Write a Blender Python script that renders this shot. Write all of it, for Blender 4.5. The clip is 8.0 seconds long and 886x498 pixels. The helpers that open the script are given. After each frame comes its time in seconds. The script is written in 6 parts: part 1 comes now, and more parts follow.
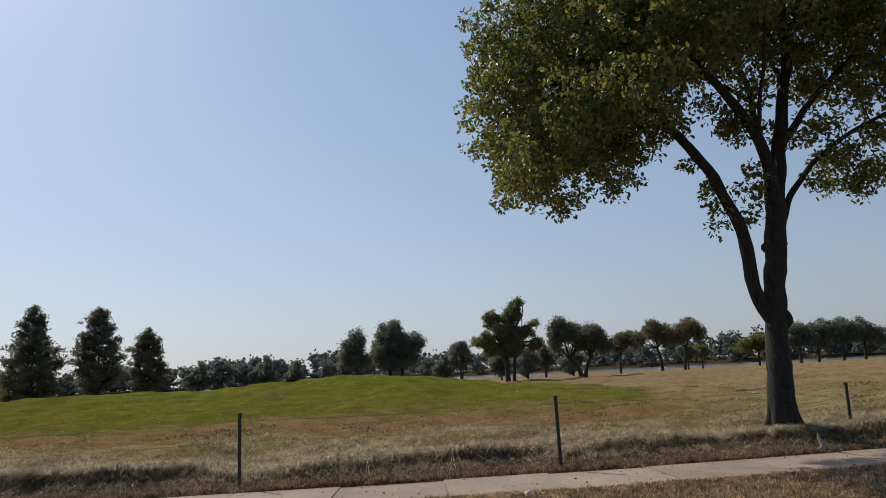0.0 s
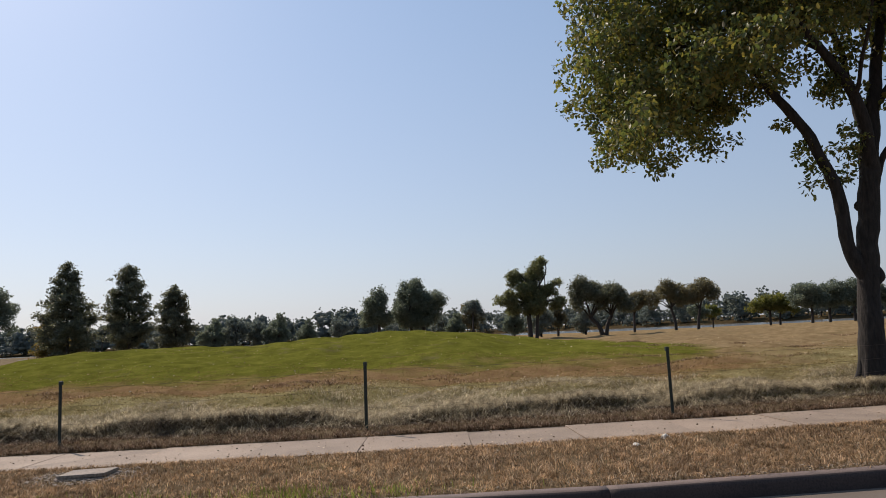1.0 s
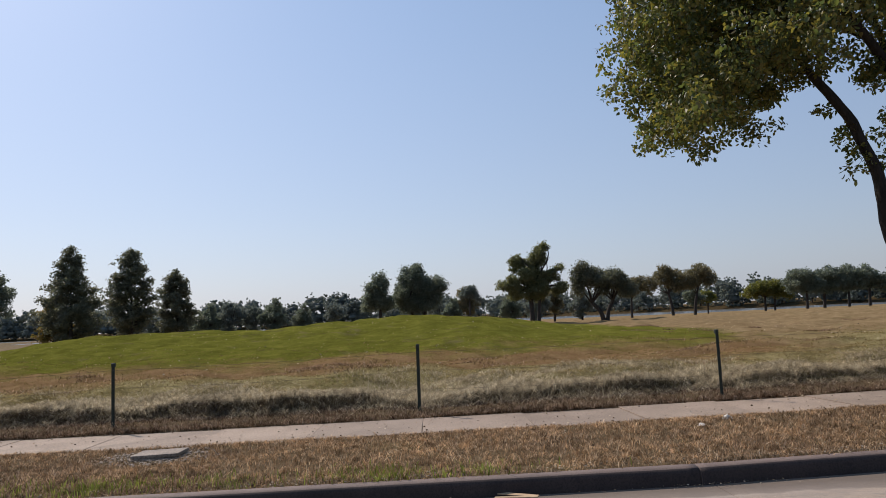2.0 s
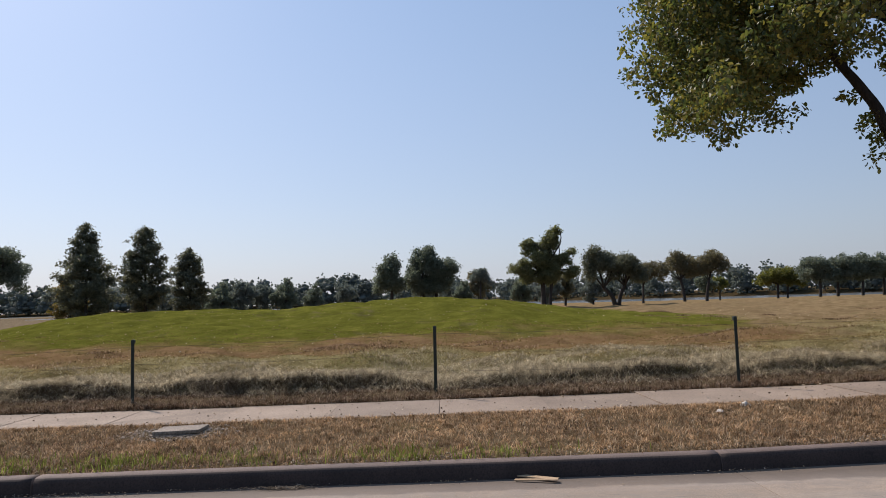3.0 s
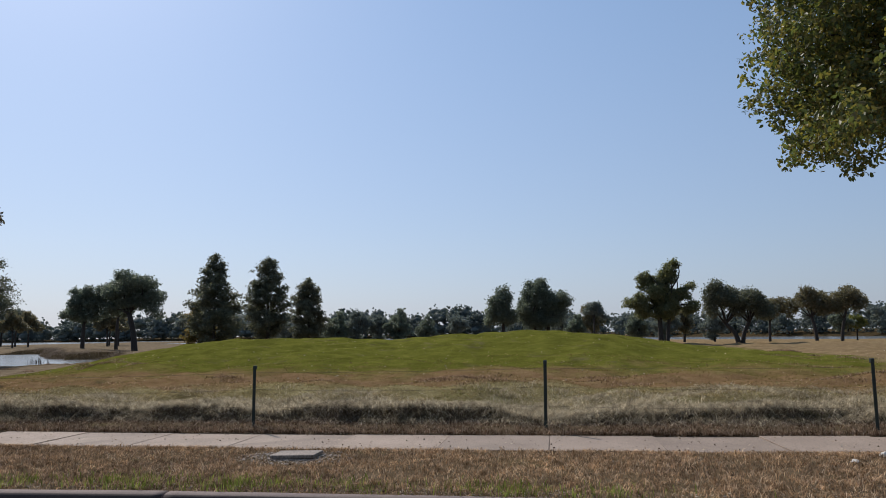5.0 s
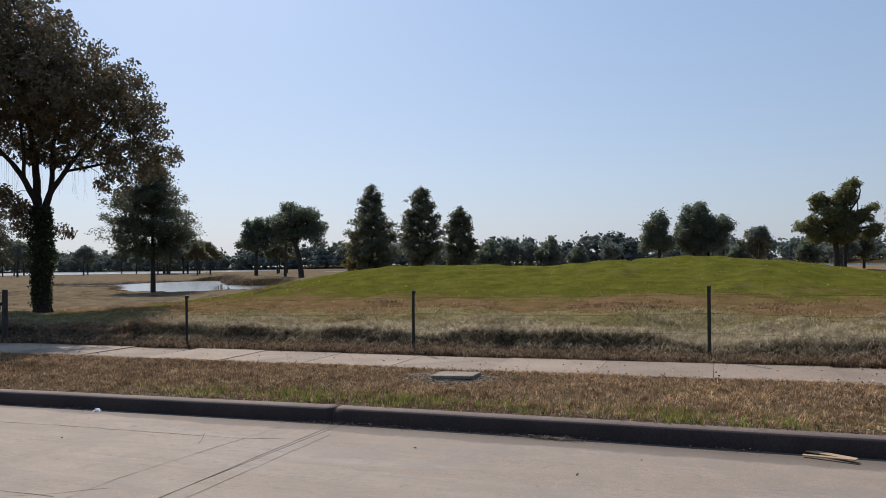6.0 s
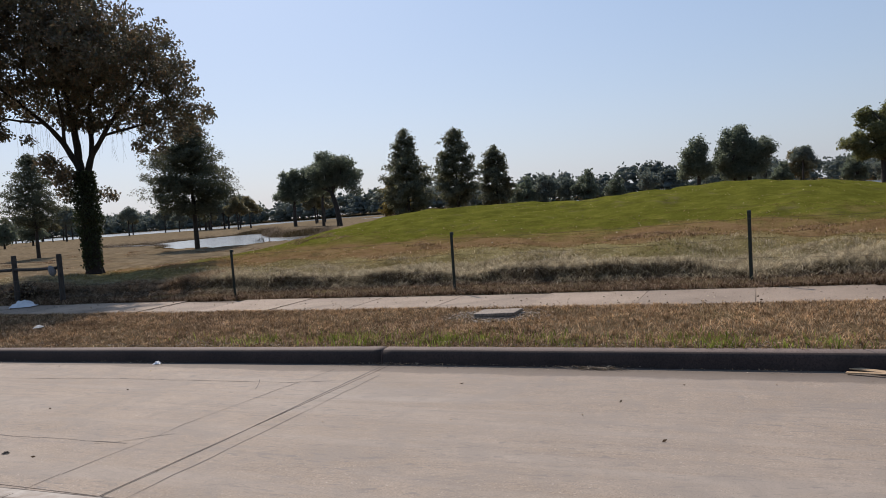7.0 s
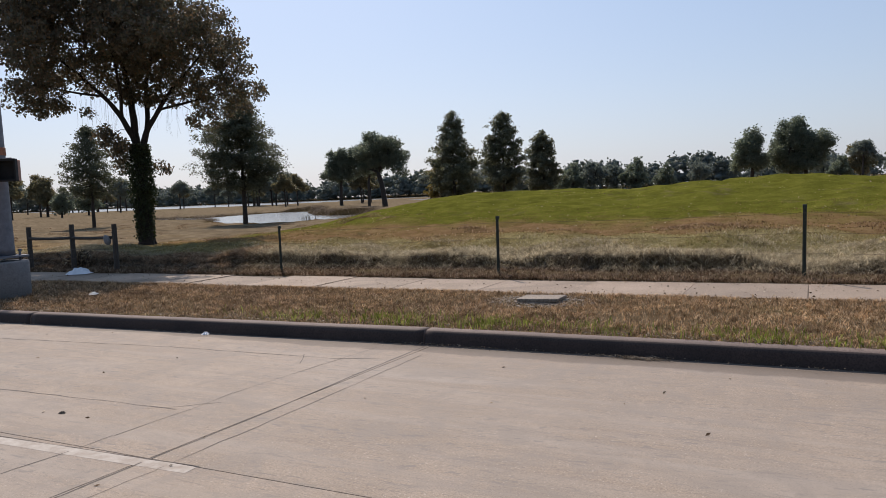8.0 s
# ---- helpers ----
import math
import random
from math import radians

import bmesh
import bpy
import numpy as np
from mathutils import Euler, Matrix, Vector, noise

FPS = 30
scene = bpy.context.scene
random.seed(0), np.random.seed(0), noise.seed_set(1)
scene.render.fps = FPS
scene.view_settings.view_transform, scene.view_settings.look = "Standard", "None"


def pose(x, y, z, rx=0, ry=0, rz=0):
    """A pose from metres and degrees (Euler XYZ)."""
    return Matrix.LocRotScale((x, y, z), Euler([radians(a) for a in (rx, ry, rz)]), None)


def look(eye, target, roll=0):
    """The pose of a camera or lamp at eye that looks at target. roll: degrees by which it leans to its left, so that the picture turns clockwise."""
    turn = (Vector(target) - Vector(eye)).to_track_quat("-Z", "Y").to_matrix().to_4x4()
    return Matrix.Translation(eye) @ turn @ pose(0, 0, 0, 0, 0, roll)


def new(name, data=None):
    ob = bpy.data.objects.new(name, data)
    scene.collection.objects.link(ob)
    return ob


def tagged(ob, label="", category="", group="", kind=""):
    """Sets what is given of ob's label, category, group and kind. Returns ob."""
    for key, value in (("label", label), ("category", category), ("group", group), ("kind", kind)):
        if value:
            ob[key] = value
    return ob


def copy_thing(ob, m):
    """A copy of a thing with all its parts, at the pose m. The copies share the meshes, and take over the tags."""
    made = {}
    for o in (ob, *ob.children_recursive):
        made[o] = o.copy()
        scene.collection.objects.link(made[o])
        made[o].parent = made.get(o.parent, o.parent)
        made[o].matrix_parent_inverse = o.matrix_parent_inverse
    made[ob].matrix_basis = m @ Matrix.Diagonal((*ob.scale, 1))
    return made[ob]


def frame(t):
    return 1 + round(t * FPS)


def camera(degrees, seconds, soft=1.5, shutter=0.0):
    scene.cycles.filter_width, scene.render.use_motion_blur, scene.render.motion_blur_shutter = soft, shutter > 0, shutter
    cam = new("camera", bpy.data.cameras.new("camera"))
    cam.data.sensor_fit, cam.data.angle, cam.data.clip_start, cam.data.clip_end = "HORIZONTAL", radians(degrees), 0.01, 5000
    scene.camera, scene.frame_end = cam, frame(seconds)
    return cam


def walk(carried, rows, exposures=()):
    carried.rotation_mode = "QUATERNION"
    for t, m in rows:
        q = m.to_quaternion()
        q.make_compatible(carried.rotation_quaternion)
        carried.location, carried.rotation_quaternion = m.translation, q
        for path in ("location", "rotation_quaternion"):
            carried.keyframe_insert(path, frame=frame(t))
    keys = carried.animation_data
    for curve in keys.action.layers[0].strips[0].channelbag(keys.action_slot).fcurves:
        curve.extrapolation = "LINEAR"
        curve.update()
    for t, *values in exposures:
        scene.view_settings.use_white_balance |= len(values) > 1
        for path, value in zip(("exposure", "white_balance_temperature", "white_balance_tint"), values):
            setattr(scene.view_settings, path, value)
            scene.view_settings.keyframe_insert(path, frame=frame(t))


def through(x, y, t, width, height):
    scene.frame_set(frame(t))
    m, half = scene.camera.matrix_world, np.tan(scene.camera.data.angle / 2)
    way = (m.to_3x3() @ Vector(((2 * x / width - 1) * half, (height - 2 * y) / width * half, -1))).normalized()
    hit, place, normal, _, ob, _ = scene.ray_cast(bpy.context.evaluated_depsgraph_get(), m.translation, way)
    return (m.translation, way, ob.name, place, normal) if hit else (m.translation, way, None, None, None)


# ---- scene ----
cam = camera(62.3, 8.0, soft=0.35)
PATH = [
    (0, (0.68, -6.553, 1.704), (0.694, -4.58, 2.035), -3.3),
    (0.5, (-0.262, -6.764, 1.688), (-0.193, -4.779, 1.924), -3.0),
    (1, (-1.128, -6.916, 1.686), (-1.121, -4.928, 1.909), -3.0),
    (1.5, (-1.77, -6.9, 1.708), (-1.78, -4.911, 1.913), -3.7),
    (1.7, (-1.95, -6.931, 1.694), (-1.934, -4.941, 1.889), -3.7),
    (2.8, (-2.201, -6.959, 1.688), (-2.18, -4.964, 1.833), -1.6),
    (3, (-2.218, -6.937, 1.695), (-2.217, -4.941, 1.831), -2.0),
    (3.5, (-2.202, -6.916, 1.697), (-2.232, -4.922, 1.85), -1.5),
    (4, (-2.202, -6.922, 1.701), (-2.245, -4.928, 1.851), -1.7),
    (4.2, (-2.193, -6.903, 1.692), (-2.248, -4.911, 1.858), -1.0),
    (5.3, (-2.186, -6.994, 1.71), (-2.593, -5.052, 1.955), -0.7),
    (5.5, (-2.183, -6.986, 1.713), (-2.672, -5.062, 1.96), -0.3),
    (5.7, (-2.208, -7.027, 1.707), (-2.842, -5.134, 1.832), -0.6),
    (6, (-2.267, -6.909, 1.672), (-2.966, -5.036, 1.712), -1.0),
    (6.5, (-2.224, -6.988, 1.674), (-2.964, -5.132, 1.594), -3.1),
    (7, (-2.227, -6.999, 1.671), (-3.026, -5.169, 1.556), -4.4),
    (7.5, (-2.253, -7.008, 1.661), (-3.098, -5.202, 1.511), -2.5),
    (8, (-2.249, -7.017, 1.664), (-3.156, -5.241, 1.511), -2.5),
]
walk(cam, [(t, look(eye, target, roll)) for t, eye, target, roll in PATH],
     exposures=[(0, -0.16, 6760, 14), (0.4, 0.08, 7000, 16), (1.6, 0.01, 6720, 17), (3.0, 0.05, 6600, 17), (4.2, 0.05, 6600, 17), (5.3, -0.17, 6200, 14), (5.6, -0.17, 6200, 14), (6.2, -0.05, 6580, 15), (7.0, -0.05, 6620, 16), (8, 0.04, 6720, 17)])

# ---- world, sun, exposure ----
SUN_AZ, SUN_EL = radians(43), radians(44.5)          # azimuth west of the +y axis, height over the horizon
sun_from = Vector((-math.sin(SUN_AZ) * math.cos(SUN_EL), math.cos(SUN_AZ) * math.cos(SUN_EL), math.sin(SUN_EL)))
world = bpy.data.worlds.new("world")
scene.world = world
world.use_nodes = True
wt = world.node_tree
sky = wt.nodes.new("ShaderNodeTexSky")
sky.sky_type = "NISHITA"
sky.sun_disc = False
sky.sun_elevation = SUN_EL
sky.sun_rotation = -SUN_AZ
sky.air_density, sky.dust_density, sky.ozone_density = 1.0, 1.05, 2.6
wt.nodes["Background"].inputs["Strength"].default_value = 0.113
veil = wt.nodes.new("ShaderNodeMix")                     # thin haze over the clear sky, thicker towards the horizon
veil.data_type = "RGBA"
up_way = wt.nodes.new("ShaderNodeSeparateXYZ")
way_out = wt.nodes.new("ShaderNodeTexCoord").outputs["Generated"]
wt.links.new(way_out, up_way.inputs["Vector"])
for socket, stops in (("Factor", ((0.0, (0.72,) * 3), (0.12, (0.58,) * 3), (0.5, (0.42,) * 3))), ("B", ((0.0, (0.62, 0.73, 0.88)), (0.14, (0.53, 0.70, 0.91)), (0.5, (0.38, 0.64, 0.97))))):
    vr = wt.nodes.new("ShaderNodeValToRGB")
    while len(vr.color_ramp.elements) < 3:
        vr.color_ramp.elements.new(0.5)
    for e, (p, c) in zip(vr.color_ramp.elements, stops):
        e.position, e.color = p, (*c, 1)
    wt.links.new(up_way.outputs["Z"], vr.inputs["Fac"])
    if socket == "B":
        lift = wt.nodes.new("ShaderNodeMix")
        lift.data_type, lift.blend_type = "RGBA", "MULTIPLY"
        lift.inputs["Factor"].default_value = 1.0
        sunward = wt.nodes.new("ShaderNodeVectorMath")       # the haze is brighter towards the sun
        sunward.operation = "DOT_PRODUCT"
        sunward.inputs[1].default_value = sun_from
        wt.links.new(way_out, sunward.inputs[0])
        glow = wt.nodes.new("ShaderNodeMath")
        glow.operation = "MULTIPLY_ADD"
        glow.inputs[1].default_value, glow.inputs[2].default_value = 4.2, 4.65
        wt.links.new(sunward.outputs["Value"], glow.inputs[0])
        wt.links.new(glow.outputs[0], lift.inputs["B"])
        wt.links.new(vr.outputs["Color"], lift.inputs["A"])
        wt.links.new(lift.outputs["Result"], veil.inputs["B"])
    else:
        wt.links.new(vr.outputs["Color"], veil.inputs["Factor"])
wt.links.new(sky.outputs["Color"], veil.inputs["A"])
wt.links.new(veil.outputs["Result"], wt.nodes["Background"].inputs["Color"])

sun_data = bpy.data.lights.new("sun", "SUN")
sun_data.energy, sun_data.angle, sun_data.color = 4.15, radians(0.55), (1.0, 0.93, 0.82)
sun = new("sun", sun_data)
sun.matrix_world = look(sun_from * 200, (0, 0, 0))
tagged(sun, "low autumn midday sun", "sun", kind="structure")


# ---- materials ----
def material(name, rough=0.9, metal=0.0):
    m = bpy.data.materials.new(name)
    m.use_nodes = True
    b = m.node_tree.nodes["Principled BSDF"]
    b.inputs["Roughness"].default_value, b.inputs["Metallic"].default_value = rough, metal
    return m, m.node_tree, b


def node(t, kind, **values):
    n = t.nodes.new(kind)
    for key, v in values.items():
        n.inputs[key.replace("_", " ")].default_value = v
    return n


def noise_tex(t, scale, detail=4.0, rough=0.55, coords=None, dist=0.0):
    n = node(t, "ShaderNodeTexNoise", Scale=scale, Detail=detail, Roughness=rough, Distortion=dist)
    if coords is None:
        coords = t.nodes.new("ShaderNodeTexCoord").outputs["Object"]
    t.links.new(coords, n.inputs["Vector"])
    return n.outputs["Fac"]


def ramp(t, fac, stops):
    r = t.nodes.new("ShaderNodeValToRGB")
    e = r.color_ramp.elements
    while len(e) < len(stops):
        e.new(0.5)
    for k, (p, c) in enumerate(stops):
        e[k].position, e[k].color = p, (*c, 1)
    t.links.new(fac, r.inputs["Fac"])
    return r.outputs["Color"]


def mix(t, fac, a, b, kind="MIX"):
    m = t.nodes.new("ShaderNodeMix")
    m.data_type, m.blend_type = "RGBA", kind
    for v, s in ((fac, m.inputs["Factor"]), (a, m.inputs["A"]), (b, m.inputs["B"])):
        if isinstance(v, (int, float)):
            s.default_value = v
        elif isinstance(v, tuple):
            s.default_value = (*v, 1)
        else:
            t.links.new(v, s)
    return m.outputs["Result"]


def bump(t, b, height, strength=0.4, distance=0.01):
    n = node(t, "ShaderNodeBump", Strength=strength, Distance=distance)
    t.links.new(height, n.inputs["Height"])
    t.links.new(n.outputs["Normal"], b.inputs["Normal"])


def world_coords(t):
    return t.nodes.new("ShaderNodeNewGeometry").outputs["Position"]


def concrete(name, light, dark, stain, rough=0.85, grain=160.0, piece=0.12, speck=0.75):
    m, t, b = material(name, rough)
    pos = world_coords(t)
    base = ramp(t, noise_tex(t, 1.3, 6, 0.65, pos), [(0.3, dark), (0.7, light)])
    fine = ramp(t, noise_tex(t, grain, 2, 0.7, pos), [(0.36, (0.55, 0.52, 0.48)), (0.5, (0.95, 0.95, 0.95)), (0.68, (1.25, 1.22, 1.18))])
    c = mix(t, speck, base, fine, "MULTIPLY")
    c = mix(t, ramp(t, noise_tex(t, 0.45, 5, 0.7, pos, 1.0), [(0.52, (0, 0, 0)), (0.72, (0.6, 0.6, 0.6))]), c, stain)
    spots = ramp(t, noise_tex(t, 9, 3, 0.5, pos), [(0.66, (0, 0, 0)), (0.72, (0.5, 0.5, 0.5))])
    c = mix(t, spots, c, stain)
    info = t.nodes.new("ShaderNodeObjectInfo").outputs["Random"]
    tone = ramp(t, info, [(0, (1 - piece,) * 3), (1, (1 + piece * 0.5,) * 3)])
    c = mix(t, 1.0, c, tone, "MULTIPLY")
    t.links.new(c, b.inputs["Base Color"])
    bump(t, b, noise_tex(t, grain * 0.6, 3, 0.6, pos), 0.35, 0.004)
    return m


ROAD = concrete("road_concrete", (0.362, 0.286, 0.219), (0.296, 0.23, 0.172), (0.238, 0.186, 0.138), grain=85, speck=0.55)
WALKWAY = concrete("pavement_concrete", (0.362, 0.278, 0.209), (0.252, 0.188, 0.137), (0.147, 0.108, 0.074), grain=60, piece=0.2)
KERB = concrete("kerb_concrete", (0.205, 0.15, 0.125), (0.13, 0.093, 0.08), (0.12, 0.092, 0.08), grain=80)
# near-black tone of the kerb's road side: its shade and tyre grime together
KERB_FACE = concrete("shaded_grimy_kerb_face", (0.062, 0.042, 0.037), (0.032, 0.022, 0.02), (0.018, 0.013, 0.012), grain=60)
BOX = concrete("box_concrete", (0.36, 0.3, 0.243), (0.2, 0.16, 0.125), (0.1, 0.08, 0.06), grain=45, speck=0.95)
GRIT = concrete("gutter_grit", (0.42, 0.34, 0.26), (0.24, 0.185, 0.14), (0.5, 0.43, 0.35), grain=40)
FOOTING = concrete("footing_concrete", (0.24, 0.24, 0.245), (0.18, 0.18, 0.185), (0.12, 0.115, 0.115), grain=60)


def streaks(m, stain, silt):
    """Wear drawn out along the lane, pale flecks, and silt washed along the gutter."""
    t, b = m.node_tree, m.node_tree.nodes["Principled BSDF"]
    c = b.inputs["Base Color"].links[0].from_socket
    pos = world_coords(t)
    mp = t.nodes.new("ShaderNodeMapping")
    mp.inputs["Scale"].default_value = (0.5, 5.0, 1.0)
    t.links.new(pos, mp.inputs["Vector"])
    c = mix(t, ramp(t, noise_tex(t, 1.6, 6, 0.7, mp.outputs["Vector"]), [(0.5, (0, 0, 0)), (0.68, (0.85, 0.85, 0.85))]), c, stain)
    c = mix(t, ramp(t, noise_tex(t, 7.0, 5, 0.75, mp.outputs["Vector"], 0.4), [(0.58, (0, 0, 0)), (0.65, (0.9, 0.9, 0.9))]), c, tuple(0.8 * v for v in stain))
    c = mix(t, ramp(t, noise_tex(t, 70, 2, 0.6, pos), [(0.63, (0, 0, 0)), (0.7, (0.6, 0.6, 0.6))]), c, (0.58, 0.5, 0.42))
    c = mix(t, ramp(t, noise_tex(t, 26, 4, 0.75, pos, 0.5), [(0.56, (0, 0, 0)), (0.7, (0.6, 0.6, 0.6))]), c, stain)
    c = mix(t, ramp(t, noise_tex(t, 0.4, 5, 0.65, mp.outputs["Vector"], 0.6), [(0.46, (0, 0, 0)), (0.66, (0.75, 0.75, 0.75))]), c, (0.335, 0.28, 0.23))
    c = mix(t, ramp(t, noise_tex(t, 2.2, 6, 0.72, pos, 0.8), [(0.47, (0, 0, 0)), (0.62, (0.6, 0.6, 0.6))]), c, (0.245, 0.205, 0.17))
    c = mix(t, ramp(t, noise_tex(t, 120, 2, 0.6, pos), [(0.6, (0, 0, 0)), (0.68, (0.6, 0.6, 0.6))]), c, (0.15, 0.12, 0.1))
    dash = t.nodes.new("ShaderNodeMapping")
    dash.inputs["Scale"].default_value = (1.0, 3.2, 1.0)
    t.links.new(pos, dash.inputs["Vector"])
    worn = mix(t, 1.0, ramp(t, noise_tex(t, 8.0, 3, 0.6, dash.outputs["Vector"], 0.3), [(0.57, (0, 0, 0)), (0.64, (1, 1, 1))]), ramp(t, noise_tex(t, 0.7, 4, 0.6, mp.outputs["Vector"]), [(0.42, (0.1, 0.1, 0.1)), (0.6, (0.7, 0.7, 0.7))]), "MULTIPLY")
    c = mix(t, worn, c, (0.19, 0.165, 0.145))
    sep = t.nodes.new("ShaderNodeSeparateXYZ")
    t.links.new(pos, sep.inputs["Vector"])
    side = t.nodes.new("ShaderNodeMath")
    side.inputs[1].default_value = 0.5
    t.links.new(sep.outputs["Y"], side.inputs[0])
    reach = t.nodes.new("ShaderNodeMath")
    reach.operation = "MULTIPLY_ADD"
    t.links.new(noise_tex(t, 1.6, 6, 0.7, pos), reach.inputs[0])
    reach.inputs[1].default_value = 0.34
    t.links.new(side.outputs[0], reach.inputs[2])
    c = mix(t, ramp(t, reach.outputs[0], [(0.25, (0, 0, 0)), (0.31, (0.55, 0.55, 0.55)), (0.56, (0.85, 0.85, 0.85))]), c, silt)
    t.links.new(c, b.inputs["Base Color"])


streaks(ROAD, (0.245, 0.2, 0.163), (0.105, 0.08, 0.062))


def plain(name, c1, c2, rough=0.8, metal=0.0, scale=20.0, relief=0.2, dist=0.003, stretch=None):
    m, t, b = material(name, rough, metal)
    co = t.nodes.new("ShaderNodeTexCoord").outputs["Object"]
    if stretch:
        mp = t.nodes.new("ShaderNodeMapping")
        mp.inputs["Scale"].default_value = stretch
        t.links.new(co, mp.inputs["Vector"])
        co = mp.outputs["Vector"]
    n = noise_tex(t, scale, 5, 0.65, co)
    t.links.new(ramp(t, n, [(0.3, c1), (0.7, c2)]), b.inputs["Base Color"])
    bump(t, b, n, relief, dist)
    return m


SEALANT = plain("joint_sealant", (0.06, 0.048, 0.04), (0.14, 0.112, 0.092), 0.8)
PAINT = plain("worn_white_paint", (0.31, 0.25, 0.2), (0.5, 0.45, 0.39), 0.85, scale=9)
BARK = plain("bark", (0.010, 0.0085, 0.0075), (0.04, 0.032, 0.027), 0.95, scale=9, relief=1.0, dist=0.03, stretch=(2.2, 2.2, 0.5))
BARK_GREY = plain("grey_bark", (0.018, 0.015, 0.013), (0.06, 0.05, 0.043), 0.95, scale=8, relief=1.0, dist=0.03, stretch=(2, 2, 0.5))
POST_GREEN = plain("green_post_paint", (0.006, 0.011, 0.008), (0.022, 0.034, 0.026), 0.65, 0.0, 30)
WIRE = plain("rusty_wire", (0.08, 0.06, 0.05), (0.16, 0.12, 0.1), 0.6, 0.6, 60)
TIMBER = plain("weathered_timber", (0.03, 0.025, 0.021), (0.1, 0.083, 0.068), 0.9, scale=14, relief=0.6, dist=0.006, stretch=(3, 3, 0.4))
STEEL = plain("galvanised_steel", (0.12, 0.13, 0.155), (0.19, 0.2, 0.23), 0.55, 0.3, 12)
RUST = plain("rust_band", (0.22, 0.085, 0.045), (0.38, 0.17, 0.09), 0.8, scale=25)
BLACK = plain("black_plastic", (0.006, 0.006, 0.006), (0.012, 0.011, 0.011), 0.8)
HOUSING = plain("faded_signal_housing", (0.34, 0.17, 0.12), (0.46, 0.25, 0.18), 0.7)
CARD = plain("torn_cardboard", (0.36, 0.24, 0.14), (0.52, 0.37, 0.23), 0.9, scale=10)
WHITE_BAG = plain("white_plastic_film", (0.62, 0.64, 0.68), (0.8, 0.81, 0.83), 0.4, scale=8, relief=0.5, dist=0.02)
PAPER = plain("litter_paper", (0.55, 0.5, 0.43), (0.75, 0.71, 0.64), 0.8)
PALE_WOOD = plain("bleached_wood", (0.2, 0.172, 0.138), (0.38, 0.335, 0.28), 0.9, stretch=(3, 3, 0.6))
JOINT_SOIL = plain("joint_soil", (0.1, 0.076, 0.056), (0.22, 0.17, 0.128), 0.95)
DEADWOOD = plain("dead_brush", (0.04, 0.033, 0.027), (0.11, 0.09, 0.07), 0.95)


def leaf_material(name, tones, through, share=0.35, rough=0.55):
    """Leaves: tone by leaf, some light let through."""
    m, t, b = material(name, rough)
    b.inputs["Specular IOR Level"].default_value = 0.3
    tones = [tuple(1.45 * v for v in tone) for tone in tones]
    rnd = t.nodes.new("ShaderNodeNewGeometry").outputs["Random Per Island"]
    step = 1.0 / max(1, len(tones) - 1)
    c = ramp(t, rnd, [(k * step, tone) for k, tone in enumerate(tones)])
    patch = noise_tex(t, 0.55, 3, 0.6)
    c = mix(t, 0.6, c, ramp(t, patch, [(0.3, (0.62, 0.66, 0.6)), (0.7, (1.3, 1.22, 1.1))]), "MULTIPLY")
    t.links.new(c, b.inputs["Base Color"])
    tr = t.nodes.new("ShaderNodeBsdfTranslucent")
    t.links.new(mix(t, 1.0, c, through, "MULTIPLY"), tr.inputs["Color"])
    mx = t.nodes.new("ShaderNodeMixShader")
    mx.inputs["Fac"].default_value = share
    t.links.new(b.outputs["BSDF"], mx.inputs[1])
    t.links.new(tr.outputs["BSDF"], mx.inputs[2])
    t.links.new(mx.outputs["Shader"], t.nodes["Material Output"].inputs["Surface"])
    return m


LEAF_OAK = leaf_material("autumn_broad_leaf", [(0.040, 0.055, 0.027), (0.056, 0.074, 0.032), (0.079, 0.090, 0.034), (0.144, 0.128, 0.039), (0.088, 0.075, 0.036)], (1.8, 1.8, 1.0), 0.4, 0.45)
LEAF_RUST = leaf_material("browning_leaf", [(0.05, 0.056, 0.044), (0.064, 0.067, 0.051), (0.072, 0.068, 0.053), (0.082, 0.07, 0.053), (0.12, 0.084, 0.054)], (1.7, 1.55, 1.3), 0.25)
LEAF_IVY = leaf_material("ivy_leaf", [(0.014, 0.022, 0.011), (0.026, 0.037, 0.018), (0.042, 0.052, 0.027)], (1.3, 1.4, 0.8), 0.2)
LEAF_CYP = leaf_material("cypress_needle", [(0.058, 0.068, 0.055), (0.088, 0.095, 0.073), (0.132, 0.13, 0.092)], (1.5, 1.5, 1.2), 0.36)
LEAF_CYP_RUST = leaf_material("rusting_cypress_needle", [(0.05, 0.055, 0.022), (0.09, 0.075, 0.028), (0.13, 0.09, 0.04)], (1.8, 1.6, 1.0), 0.5)
LEAF_OLIVE = leaf_material("olive_leaf", [(0.067, 0.084, 0.070), (0.098, 0.115, 0.094), (0.134, 0.150, 0.120)], (1.6, 1.65, 1.4), 0.4)
LEAF_YELLOW = leaf_material("yellowing_leaf", [(0.065, 0.075, 0.03), (0.105, 0.112, 0.042), (0.15, 0.135, 0.05)], (1.7, 1.7, 0.9), 0.45)
LEAF_PINE = leaf_material("dull_pine_needle", [(0.043, 0.053, 0.041), (0.062, 0.071, 0.053), (0.089, 0.092, 0.064)], (1.5, 1.45, 1.15), 0.36)
LEAF_TALL = leaf_material("greenish_yellow_leaf", [(0.066, 0.075, 0.047), (0.098, 0.107, 0.063), (0.148, 0.147, 0.083)], (1.7, 1.7, 1.1), 0.42)
LEAF_FIELD = leaf_material("dull_brown_green_leaf", [(0.078, 0.08, 0.058), (0.108, 0.105, 0.073), (0.15, 0.13, 0.085)], (1.6, 1.5, 1.1), 0.4)
